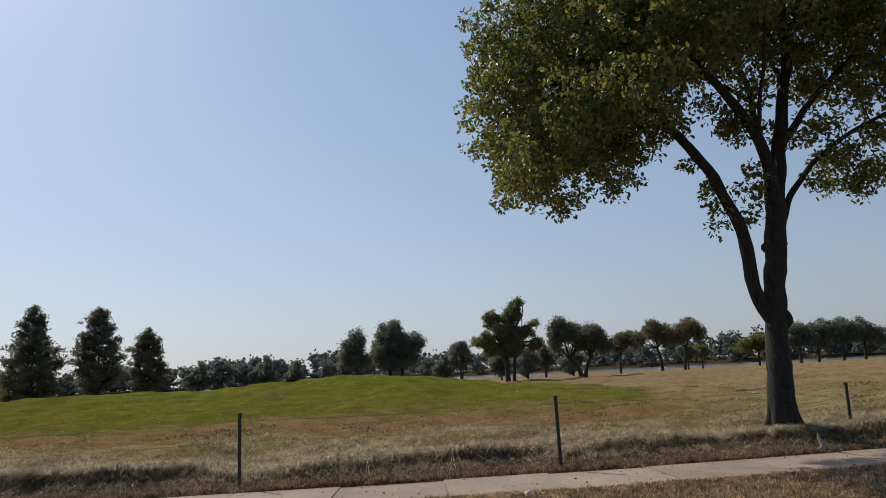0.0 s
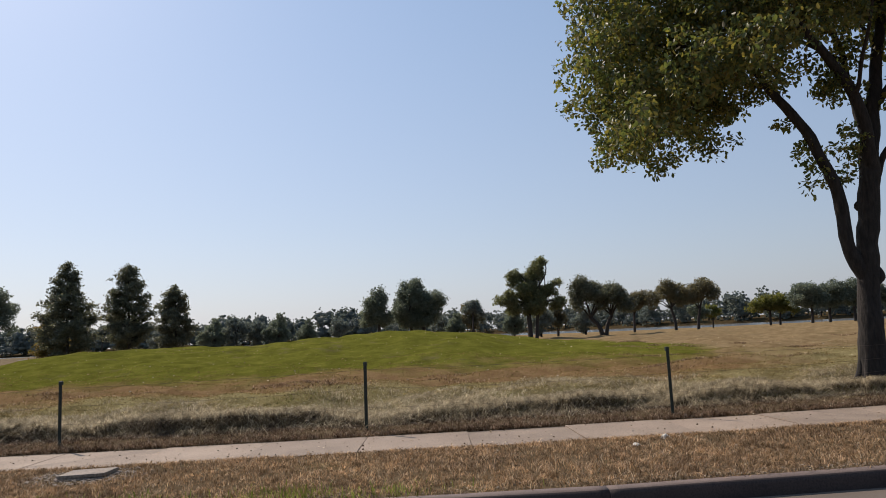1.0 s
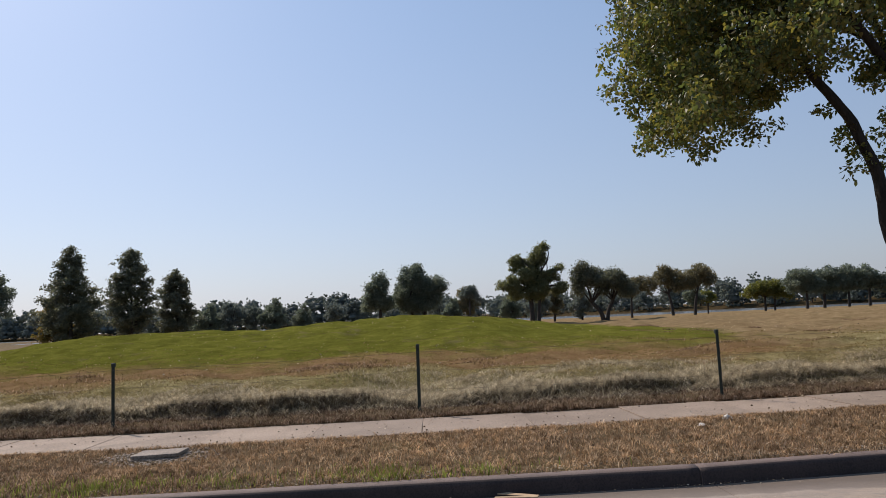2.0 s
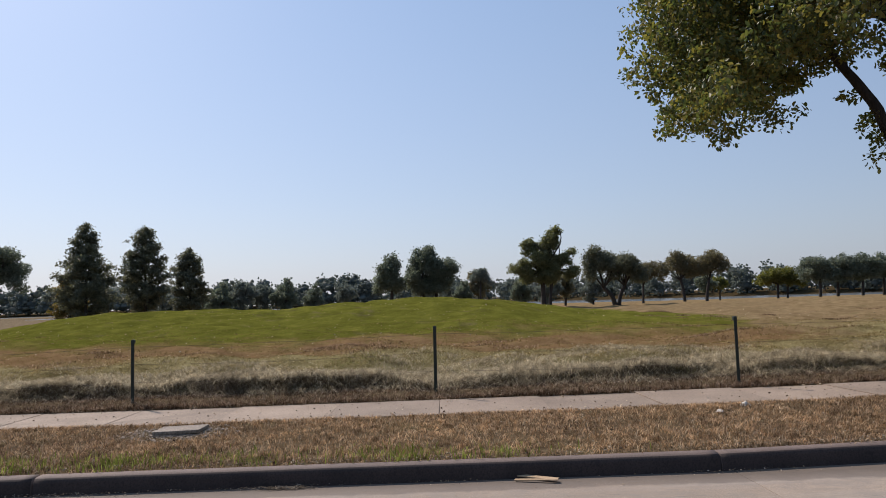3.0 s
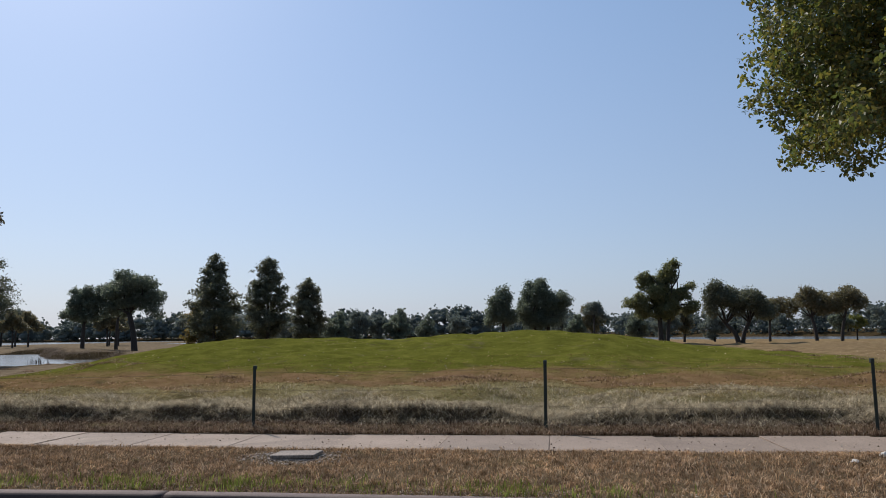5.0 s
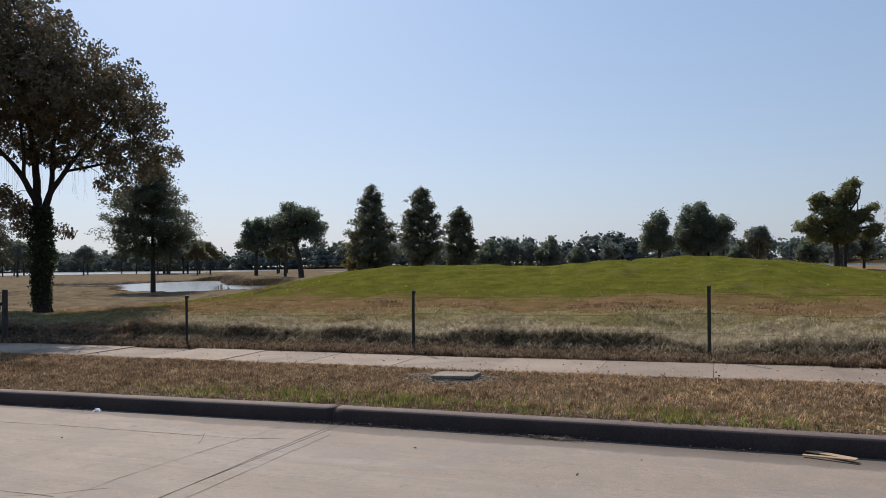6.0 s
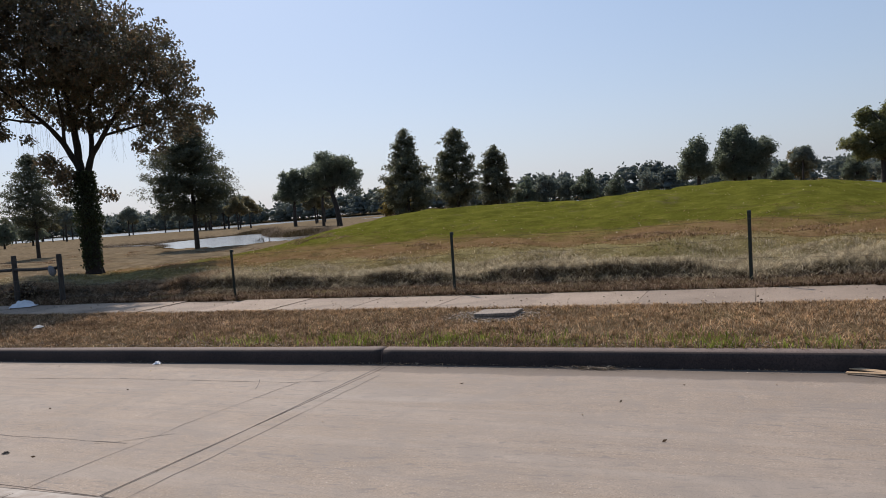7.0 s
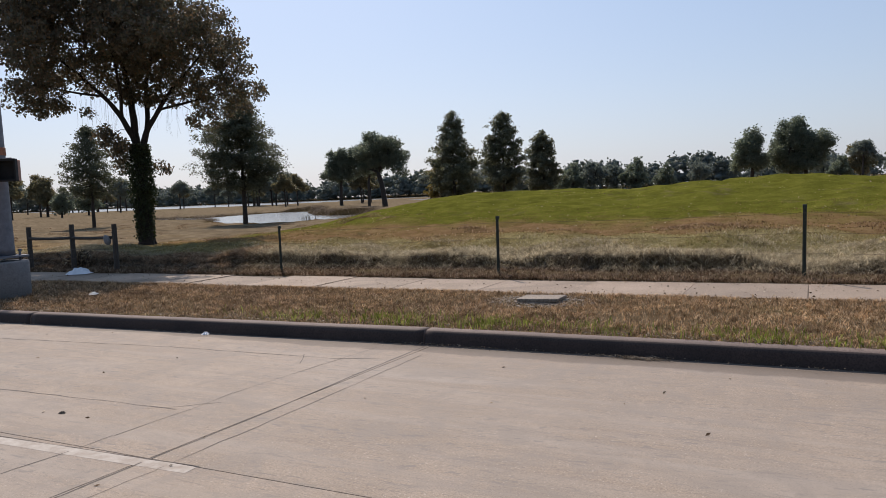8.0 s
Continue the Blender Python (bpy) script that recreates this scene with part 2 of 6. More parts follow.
# pale blue-grey tones: the haze of distance is put into the leaf colour
LEAF_HAZED = leaf_material("hazed_distant_leaf", [(0.090, 0.109, 0.113), (0.115, 0.132, 0.131), (0.155, 0.156, 0.136)], (1.5, 1.6, 1.4), 0.4)
LEAF_HAZED.node_tree.nodes["Principled BSDF"].inputs["Specular IOR Level"].default_value = 0.08


def blade_material(name, tones, share=0.3):
    m, t, b = material(name, 0.8)
    b.inputs["Specular IOR Level"].default_value = 0.0
    rnd = t.nodes.new("ShaderNodeNewGeometry").outputs["Random Per Island"]
    step = 1.0 / max(1, len(tones) - 1)
    c = ramp(t, rnd, [(k * step, tone) for k, tone in enumerate(tones)])
    c = mix(t, 0.7, c, ramp(t, noise_tex(t, 1.1, 4, 0.65, world_coords(t)), [(0.3, (0.6, 0.58, 0.55)), (0.7, (1.3, 1.28, 1.22))]), "MULTIPLY")
    c = mix(t, 0.8, c, ramp(t, noise_tex(t, 8.0, 3, 0.6, world_coords(t)), [(0.36, (0.36, 0.34, 0.32)), (0.5, (1.0, 1.0, 1.0)), (0.64, (1.7, 1.66, 1.6))]), "MULTIPLY")
    t.links.new(c, b.inputs["Base Color"])
    tr = t.nodes.new("ShaderNodeBsdfTranslucent")
    t.links.new(c, tr.inputs["Color"])
    mx = t.nodes.new("ShaderNodeMixShader")
    mx.inputs["Fac"].default_value = share
    t.links.new(b.outputs["BSDF"], mx.inputs[1])
    t.links.new(tr.outputs["BSDF"], mx.inputs[2])
    t.links.new(mx.outputs["Shader"], t.nodes["Material Output"].inputs["Surface"])
    return m


BLADE_BROWN = blade_material("dormant_brown_grass", [(0.149, 0.092, 0.051), (0.310, 0.198, 0.110), (0.472, 0.312, 0.181), (0.539, 0.374, 0.231), (0.642, 0.505, 0.348)])
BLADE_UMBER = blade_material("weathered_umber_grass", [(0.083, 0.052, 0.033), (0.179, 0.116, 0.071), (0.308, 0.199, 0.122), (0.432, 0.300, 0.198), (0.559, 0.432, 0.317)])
BLADE_STRIP = blade_material("dark_reddish_grass", [(0.060, 0.037, 0.026), (0.125, 0.077, 0.050), (0.200, 0.134, 0.090), (0.300, 0.216, 0.155), (0.460, 0.371, 0.280)])
BLADE_GREEN = blade_material("fresh_green_grass", [(0.16, 0.19, 0.04), (0.24, 0.28, 0.06), (0.36, 0.38, 0.11)])
BLADE_STRAW = blade_material("dry_straw_grass", [(0.233, 0.192, 0.125), (0.382, 0.322, 0.220), (0.498, 0.435, 0.313), (0.616, 0.557, 0.423)], 0.32)
# dead grass in dark tones that carry the shade of bank faces
BLADE_SHADE = blade_material("shade_toned_thatch", [(0.046, 0.035, 0.026), (0.103, 0.080, 0.060), (0.184, 0.146, 0.114), (0.460, 0.398, 0.338)])
BLADE_MIX = blade_material("flattened_mixed_grass", [(0.154, 0.113, 0.049), (0.264, 0.204, 0.092), (0.363, 0.293, 0.141), (0.595, 0.502, 0.303)])
BLADE_LAWN = blade_material("mixed_lawn_grass", [(0.183, 0.120, 0.046), (0.227, 0.162, 0.063), (0.183, 0.160, 0.050), (0.289, 0.220, 0.101)])
BLADE_OLIVE = blade_material("dull_green_grass", [(0.14, 0.15, 0.05), (0.22, 0.22, 0.08), (0.34, 0.31, 0.14)])
LITTER = blade_material("leaf_crumb", [(0.06, 0.042, 0.03), (0.14, 0.095, 0.062), (0.34, 0.26, 0.17), (0.6, 0.53, 0.42)], 0.1)
DRY_BITS = blade_material("bleached_grass_bits", [(0.13, 0.1, 0.08), (0.22, 0.18, 0.14), (0.33, 0.28, 0.22), (0.46, 0.4, 0.33)], 0.1)
FALLEN = blade_material("fallen_leaf", [(0.3, 0.2, 0.1), (0.5, 0.4, 0.26), (0.62, 0.55, 0.42)], 0.1)

# the ground: tones of soil and turf from four weights laid on the sheet
GROUND, gt, gb = material("park_ground", 0.95)
gb.inputs["Specular IOR Level"].default_value = 0.0
gpos = world_coords(gt)
soil = ramp(gt, noise_tex(gt, 7, 6, 0.7, gpos), [(0.3, (0.10, 0.07, 0.042)), (0.55, (0.17, 0.125, 0.075)), (0.75, (0.25, 0.19, 0.12))])
gcol = soil
# the last, darkest tones give the pond bank's shade and the woods' leaf litter
for attr, tones in (("tan", ((0.150, 0.102, 0.052), (0.226, 0.158, 0.082), (0.308, 0.226, 0.127))), ("rust", ((0.162, 0.098, 0.046), (0.213, 0.133, 0.066), (0.263, 0.181, 0.091))),
                    ("straw", ((0.142, 0.113, 0.051), (0.237, 0.194, 0.090), (0.354, 0.301, 0.156))), ("green", ((0.076, 0.075, 0.013), (0.114, 0.116, 0.020), (0.173, 0.164, 0.033))), ("grey", ((0.112, 0.084, 0.054), (0.178, 0.137, 0.088), (0.27, 0.212, 0.142))), ("shade_litter", ((0.032, 0.024, 0.013), (0.058, 0.042, 0.022), (0.095, 0.071, 0.038)))):
    an = gt.nodes.new("ShaderNodeAttribute")
    an.attribute_name = attr
    grain = mix(gt, 0.5, noise_tex(gt, 28, 5, 0.75, gpos), noise_tex(gt, 1.6, 5, 0.7, gpos))
    tone = ramp(gt, grain, [(0.36, tuple(0.9 * v for v in tones[0])), (0.5, tones[1]), (0.64, tuple(1.1 * v for v in tones[2]))])
    edge = gt.nodes.new("ShaderNodeMath")
    edge.operation = "MULTIPLY_ADD"
    gt.links.new(noise_tex(gt, 0.9, 6, 0.7, gpos), edge.inputs[0])
    edge.inputs[1].default_value = 1.1
    gt.links.new(an.outputs["Fac"], edge.inputs[2])
    fac = ramp(gt, edge.outputs[0], [(0.58, (0, 0, 0)), (1.3, (1, 1, 1))])
    gcol = mix(gt, fac, gcol, tone)
gt.links.new(gcol, gb.inputs["Base Color"])
bump(gt, gb, noise_tex(gt, 16, 6, 0.75, gpos), 0.8, 0.06)

WATER, wat, wb = material("still_water", 0.16)
wb.inputs["Base Color"].default_value = (0.17, 0.172, 0.165, 1)
bump(wat, wb, noise_tex(wat, 2.5, 3, 0.5, world_coords(wat)), 0.35, 0.035)


# ---- builders ----
def link_mesh(name, me, mat, parent=None, label=""):
    ob = new(name, me)
    if mat:
        me.materials.append(mat)
    if parent is not None:
        ob.parent = parent
    if label:
        tagged(ob, label)
    return ob


def part(name, bm, mat, parent=None, label="", smooth=False):
    me = bpy.data.meshes.new(name)
    bm.to_mesh(me)
    bm.free()
    if smooth:
        me.shade_smooth()
    return link_mesh(name, me, mat, parent, label)


def np_mesh(name, verts, faces):
    """A mesh from arrays: verts (n, 3), faces (m, k) of one size."""
    verts, faces = np.asarray(verts, np.float32), np.asarray(faces, np.int32)
    me = bpy.data.meshes.new(name)
    me.vertices.add(len(verts))
    me.vertices.foreach_set("co", verts.ravel())
    me.loops.add(faces.size)
    me.loops.foreach_set("vertex_index", faces.ravel())
    me.polygons.add(len(faces))
    me.polygons.foreach_set("loop_start", np.arange(0, faces.size, faces.shape[1], dtype=np.int32))
    me.update(calc_edges=True)
    return me


def empty(name, place=(0, 0, 0)):
    ob = new(name)
    ob.empty_display_size = 0.2
    ob.location = place
    return ob


def box(bm, x0, x1, y0, y1, z0, z1, bevel=0.0):
    r = bmesh.ops.create_cube(bm, size=1.0, matrix=Matrix.Translation(((x0 + x1) / 2, (y0 + y1) / 2, (z0 + z1) / 2)) @ Matrix.Diagonal((x1 - x0, y1 - y0, z1 - z0, 1)))
    if bevel:
        es = {e for v in r["verts"] for e in v.link_edges}
        bmesh.ops.bevel(bm, geom=list(es), offset=bevel, segments=2, affect="EDGES", profile=0.6)


def tube(bm, points, radii, sides=8):
    """A tapered limb along points."""
    pts = [Vector(p) for p in points]
    rings = []
    for k, p in enumerate(pts):
        d = (pts[min(k + 1, len(pts) - 1)] - pts[max(k - 1, 0)]).normalized()
        u = d.orthogonal().normalized() if k == 0 else (prev - prev.dot(d) * d).normalized()
        prev = u
        w = d.cross(u)
        rings.append([bm.verts.new(p + radii[k] * (math.cos(a) * u + math.sin(a) * w)) for a in [2 * math.pi * s / sides for s in range(sides)]])
    for a, b in zip(rings, rings[1:]):
        for s in range(sides):
            bm.faces.new((a[s], a[(s + 1) % sides], b[(s + 1) % sides], b[s]))
    bm.faces.new(rings[0][::-1])
    bm.faces.new(rings[-1])


def smooth_path(points, radii, n=4):
    """More points along a bent limb."""
    pts, out, rad = [Vector(p) for p in points], [], []
    for k in range(len(pts) - 1):
        p0, p1, p2, p3 = pts[max(k - 1, 0)], pts[k], pts[k + 1], pts[min(k + 2, len(pts) - 1)]
        for s in range(n):
            f = s / n
            out.append(0.5 * ((2 * p1) + (p2 - p0) * f + (2 * p0 - 5 * p1 + 4 * p2 - p3) * f * f + (3 * p1 - p0 - 3 * p2 + p3) * f ** 3))
            rad.append(radii[k] * (1 - f) + radii[k + 1] * f)
    return out + [pts[-1]], rad + [radii[-1]]


def limb(bm, points, radii, sides=8, n=4):
    tube(bm, *smooth_path(points, radii, n), sides)


def leaves_mesh(name, centres, size, rng, stretch=1.7, droop=0.0, flat=False):
    """Leaf-shaped quads, each one folded along its middle, at the centres."""
    n = len(centres)
    d = rng.normal(size=(n, 3))
    d[:, 2] = d[:, 2] * 0.7 - droop
    if flat:
        d[:, 2] *= 0.25
    d /= np.linalg.norm(d, axis=1)[:, None]
    u = np.cross(d, rng.normal(size=(n, 3)) * ((0.3, 0.3, 1) if flat else 1))
    u /= np.linalg.norm(u, axis=1)[:, None]
    w = np.cross(d, u)
    s = (size * rng.uniform(0.6, 1.3, n))[:, None]
    v = np.empty((n, 4, 3))
    v[:, 0] = centres - d * s * stretch / 2
    v[:, 1] = centres + u * s * 0.5 + w * s * 0.15
    v[:, 2] = centres + d * s * stretch / 2
    v[:, 3] = centres - u * s * 0.5 + w * s * 0.15
    return np_mesh(name, v.reshape(-1, 3), np.arange(4 * n).reshape(n, 4))


def lobe_points(rng, lobes, count, per=10, spread=0.2, hollow=0.45, rough=0.35):
    """Leaf places in uneven lobes (x, y, z, rx, ry, rz): twigs of some leaves, thinner inside."""
    vol = np.array([l[3] * l[4] * l[5] for l in lobes]) ** 0.75
    share = np.maximum(1, (count / per * vol / vol.sum()).astype(int))
    out = []
    for (x, y, z, rx, ry, rz), k in zip(lobes, share):
        d = rng.normal(size=(k, 3))
        d /= np.linalg.norm(d, axis=1)[:, None]
        off = rng.uniform(0, 50)
        bulge = np.array([1 + rough * noise.noise(Vector((a * 2.1 + off, b * 2.1, c * 2.1))) + 0.5 * rough * noise.noise(Vector((a * 5 + off, b * 5, c * 5))) for a, b, c in d])
        r = (hollow + (1 - hollow) * rng.uniform(0, 1, k) ** 0.6) * bulge
        c = d * r[:, None] * (rx, ry, rz) + (x, y, z)
        out.append((c[:, None, :] + rng.normal(size=(k, per, 3)) * spread).reshape(-1, 3))
    return np.concatenate(out)


def clumps(rng, lobes, n=7, size=0.42, out=0.78, core=0.62):
    """Each lobe broken into smaller heads near its surface, with a core."""
    made = []
    for x, y, z, rx, ry, rz in lobes:
        made.append((x, y, z, rx * core, ry * core, rz * core))
        for k in range(n):
            d = rng.normal(size=3)
            d /= np.linalg.norm(d)
            f, q = out * rng.uniform(0.8, 1.1), size * rng.uniform(0.7, 1.25)
            made.append((x + d[0] * rx * f, y + d[1] * ry * f, z + d[2] * rz * f, rx * q, ry * q, rz * q * 0.85))
    return made


def in_reach(pts, holes):
    """Leaves but for those in the gaps (x, y, z, r)."""
    for x, y, z, r in holes:
        pts = pts[((pts - (x, y, z)) ** 2).sum(1) > r * r]
    return pts


def branches(bm, rng, start, ends, r0, r1=0.012, sag=0.1, sides=5):
    s = Vector(start)
    for e in ends:
        e = Vector(e)
        m = s.lerp(e, 0.5) + Vector(rng.normal(size=3)) * (e - s).length * 0.1 + Vector((0, 0, sag * (e - s).length))
        limb(bm, [s, m, e], [r0, r0 * 0.6, r1], sides, 3)


def smoothstep(a, b, v):
    f = np.clip((np.asarray(v, float) - a) / (b - a), 0, 1)
    return f * f * (3 - 2 * f)

# ---- the ground ----
POND = [(-46.5, 38.8), (-40.2, 33.3), (-37.6, 32.7), (-34.3, 31.6), (-32.4, 32.4), (-32.9, 35.4), (-34.5, 42.6), (-36.5, 45.2), (-40.5, 45.6), (-45.6, 50.0), (-51.5, 57.6), (-56.0, 64.8), (-59.0, 66.2), (-61.2, 62.5), (-60.4, 55.5), (-58.4, 49.8), (-66.0, 51.8), (-66.0, 49.2), (-57.0, 45.0), (-51.5, 43.2), (-48.5, 41.0)]
RIDGE_X = (-40, -23.5, -21.5, -19.5, -17.8, -16.2, -13.5, -11, -8.4, -7, -4.7, -2.7, -0.5, 1.7, 3.6, 5.6, 8.0, 30)
RIDGE_H = (0, 0, 0.12, 0.45, 0.72, 0.9, 0.9, 0.83, 0.77, 0.86, 0.99, 1.06, 0.92, 0.63, 0.36, 0.13, 0, 0)
SHORE_X = (-700, -450, -380, -340, -280, -162, -152, -126, -116, -95, -58, -30, 0, 35, 60, 95, 160, 400)
SHORE_NEAR = (420, 320, 268, 214, 192, 183, 280, 280, 181, 164, 196, 210, 160, 120, 109, 103, 105, 110)
SHORE_FAR = (570, 450, 415, 400, 380, 350, 348, 342, 338, 334, 330, 328, 268, 222, 184, 158, 150, 190)


def polygon_distance(x, y, poly):
    """Distance to the outline, less than nothing inside."""
    best, inside = np.full(np.shape(x), 1e9), np.zeros(np.shape(x), bool)
    for (ax, ay), (bx, by) in zip(poly, poly[1:] + poly[:1]):
        dx, dy = bx - ax, by - ay
        f = np.clip(((x - ax) * dx + (y - ay) * dy) / (dx * dx + dy * dy), 0, 1)
        best = np.minimum(best, np.hypot(x - ax - f * dx, y - ay - f * dy))
        inside ^= ((ay > y) != (by > y)) & (x < ax + (y - ay) * dx / (dy if dy else 1e-9))
    return np.where(inside, -best, best)


def bend_y(x):
    """How far the kerb line swings away to the east."""
    return 0.008 * np.clip(np.asarray(x, float) + 2, 0, 9) ** 2


def west_y(x):
    """How far the kerb alone draws in towards the road to the west."""
    return -0.045 * np.clip(-6.5 - np.asarray(x, float), 0, 30)


def kerb_y(x):
    return bend_y(x) + west_y(x)


def wave(x, y, s, a, k=0.0):
    return a * (np.sin(x * s + 1.7 * np.sin(y * s * 0.7 + k)) * np.cos(y * s * 1.13 + 1.3 * np.sin(x * s * 0.6 + k)))


def ground_z(x, y):
    x, y = np.asarray(x, float), np.asarray(y, float)
    west = smoothstep(-14, -28, x)
    far_y = y
    y = y - bend_y(x) * (1 - smoothstep(6, 14, y)) * smoothstep(-6, -0.5, y) - west_y(x) * (1 - smoothstep(0.2, 2.4, y)) * smoothstep(-8, -2.5, y)
    z = np.interp(y, (-400, -13, -11.6, -11.4, 0.1, 0.16, 1.2, 2.68, 2.73, 4.12, 4.15, 4.65), (0.3, 0.3, 0.3, -0.35, -0.35, 0.145, 0.175, 0.192, 0.12, 0.12, 0.205, 0.27))
    bank = smoothstep(5.0, 5.17, y + wave(x, y, 1.3, 0.13) + wave(x, y, 3.7, 0.1, 2) + wave(x, y, 8.3, 0.045, 4))
    z = z + bank * (0.25 - 0.1 * west) * np.clip(0.72 + wave(x, y, 0.9, 0.35, 3) + wave(x, y, 2.6, 0.25, 5), 0.25, 1.15) + 0.19 * smoothstep(5.2, 7.8, y) * (1 - 0.8 * west) + 0.06 * smoothstep(8, 14, y)
    z = z - west * (0.18 * smoothstep(6.5, 10, y) + 0.12 * smoothstep(10, 27, y))
    z = z - (z - 0.2) * smoothstep(50, 90, y) * (1 - west)
    z = z - 0.15 * smoothstep(-12, -21, x) * (1 - smoothstep(-25, -34, x)) * smoothstep(6.5, 10, y) * (1 - smoothstep(13, 24, y))
    y = far_y
    ridge = np.interp(x + wave(x, y, 0.35, 0.4), RIDGE_X, RIDGE_H)
    up = np.interp(y, (0, 11, 13, 16, 19, 21.5, 23, 24.5, 27, 30, 34, 37), (0, 0, 0.08, 0.33, 0.7, 0.95, 1.0, 0.95, 0.7, 0.33, 0.06, 0))
    z = z + ridge * up
    z = z + smoothstep(6, 9, y) * (wave(x, y, 0.8, 0.018) + wave(x, y, 2.3, 0.012, 1))
    near, far = np.interp(x, SHORE_X, SHORE_NEAR), np.interp(x, SHORE_X, SHORE_FAR)
    z = z - (z - 0.15) * smoothstep(near - 40, near - 4, y)
    z = np.where(y > near - 5, z - 1.2 * smoothstep(near - 4, near + 6, y) + 1.9 * smoothstep(far - 6, far + 6, y), z)
    d = polygon_distance(x + wave(x, y, 0.5, 0.35), y + wave(x, y, 0.55, 0.35, 3), POND)
    z = z + 0.45 * smoothstep(-0.2, 0.8, d) * smoothstep(10, 3, d) * smoothstep(2, 8, x + y) * smoothstep(38, 46, y) * (x < -30)
    return z - 0.95 * smoothstep(0.7, -0.9, d) * (y < 90)


def patchy_far(x, y):
    return np.clip(0.5 + wave(x, y, 0.12, 0.6) + wave(x, y, 0.33, 0.5, 2), 0, 1)


def axis(*stretches):
    return np.concatenate([np.arange(a, b, s) for a, b, s in stretches])


gx = axis((-2600, -700, 240), (-700, -360, 12), (-360, -120, 4), (-120, -74, 1.6), (-74, -30, 0.7), (-30, -18, 0.5), (-18, 10, 0.1), (10, 24, 0.5), (24, 90, 1.6), (90, 600, 12), (600, 2700, 240))
gy = axis((-400, -20, 60), (-20, -1, 1.0), (-1, 0.1, 0.25), (0.1, 0.2, 0.03), (0.2, 2.6, 0.2), (2.6, 2.8, 0.02), (2.8, 4.08, 0.3), (4.08, 4.2, 0.02), (4.2, 4.75, 0.09), (4.75, 5.45, 0.035), (5.45, 6.2, 0.09), (6.2, 12, 0.22), (12, 37, 0.5), (37, 75, 0.7), (75, 110, 1.6), (110, 480, 5), (480, 900, 20), (900, 4300, 260))
GX, GY = np.meshgrid(gx, gy)
GZ = ground_z(GX, GY)
nx, ny = len(gx), len(gy)
cell = (np.arange(ny - 1)[:, None] * nx + np.arange(nx - 1)[None]).ravel()
ground_mesh = np_mesh("ground", np.stack([GX, GY, GZ], -1).reshape(-1, 3), np.stack([cell, cell + 1, cell + nx + 1, cell + nx], 1))
ground_mesh.shade_smooth()
ridge_here = np.interp(GX, RIDGE_X, RIDGE_H)
green = np.clip(smoothstep(9.0, 18.5, GY + wave(GX, GY, 0.5, 0.8, 2)) * (1 - smoothstep(36, 44, GY)) * smoothstep(0.02, 0.35, ridge_here + 0.25 * smoothstep(8.5, 5, GX) * smoothstep(-24, -20, GX)), 0, 1)
straw = smoothstep(5.15, 5.5, GY) * (1 - smoothstep(6.6, 8.6, GY)) + 0.55 * smoothstep(8, 3, np.abs(GX - 12)) * smoothstep(5, 6, GY) * (1 - smoothstep(10, 16, GY))
rust = smoothstep(6.8, 8.5, GY) * (1 - smoothstep(13, 19, GY)) * smoothstep(9, 2, GX) * smoothstep(-30, -20, GX)
rim = polygon_distance(GX + wave(GX, GY, 0.5, 0.35), GY + wave(GX, GY, 0.55, 0.35, 3), POND)
tan = smoothstep(7, 9.5, GY) * (1 - 0.95 * smoothstep(2.6, 0.8, rim)) * (1 - 0.6 * patchy_far(GX, GY) * smoothstep(20, 30, GY))
shore_far = np.interp(GX, SHORE_X, SHORE_FAR)
# shade of the pond's bank painted along its rim; dark litter under the woods
shade_litter = np.maximum(smoothstep(1.5, 0.4, rim), 0.85 * smoothstep(shore_far - 9, shore_far + 1, GY) * smoothstep(shore_far + 900, shore_far + 700, GY))
grey = smoothstep(-19, -27, GX) * smoothstep(9, 16, GY) * (0.45 + 0.55 * patchy_far(GX * 1.7, GY * 1.3))
for attr, w in (("shade_litter", shade_litter), ("grey", grey), ("green", green), ("straw", straw), ("rust", rust), ("tan", tan)):
    ground_mesh.attributes.new(attr, "FLOAT", "POINT").data.foreach_set("value", (np.clip(w, 0, 1) - 0.05).astype(np.float32).ravel())
ground = tagged(link_mesh("ground", ground_mesh, GROUND), "park ground with dry brown turf and a green grassed mound", "ground", kind="structure")

for name, label, xs, ys, z in (("pond_water", "small pale pond reflecting the sky among brown turf", (-85, -25), (28, 85), 0.1), ("lake_water", "wide pale lake in front of distant woods", (-2500, 2500), (70, 1000), -0.12)):
    v = [(xs[0], ys[0], z), (xs[1], ys[0], z), (xs[1], ys[1], z), (xs[0], ys[1], z)]
    if name == "lake_water":
        v = [(a, b - 3, z) for a, b in zip(SHORE_X, SHORE_NEAR)] + [(a, b + 3, z) for a, b in zip(SHORE_X[::-1], SHORE_FAR[::-1])]
    else:
        v = [(-84, 62, z), (-80, 50, z), (-50, 33, z), (-28, 29, z), (-28, 42, z), (-58, 80, z), (-70, 76, z)]
    bm = bmesh.new()
    f = bm.faces.new([bm.verts.new(p) for p in v])
    bmesh.ops.triangulate(bm, faces=[f])
    tagged(part(name, bm, WATER), label, "water", kind="structure")

# ---- road, kerb, pavement ----
JOINT0, PANEL = -6.0, 6.43
road = tagged(empty("road"), "pale worn concrete road in jointed slabs", "road", kind="structure")


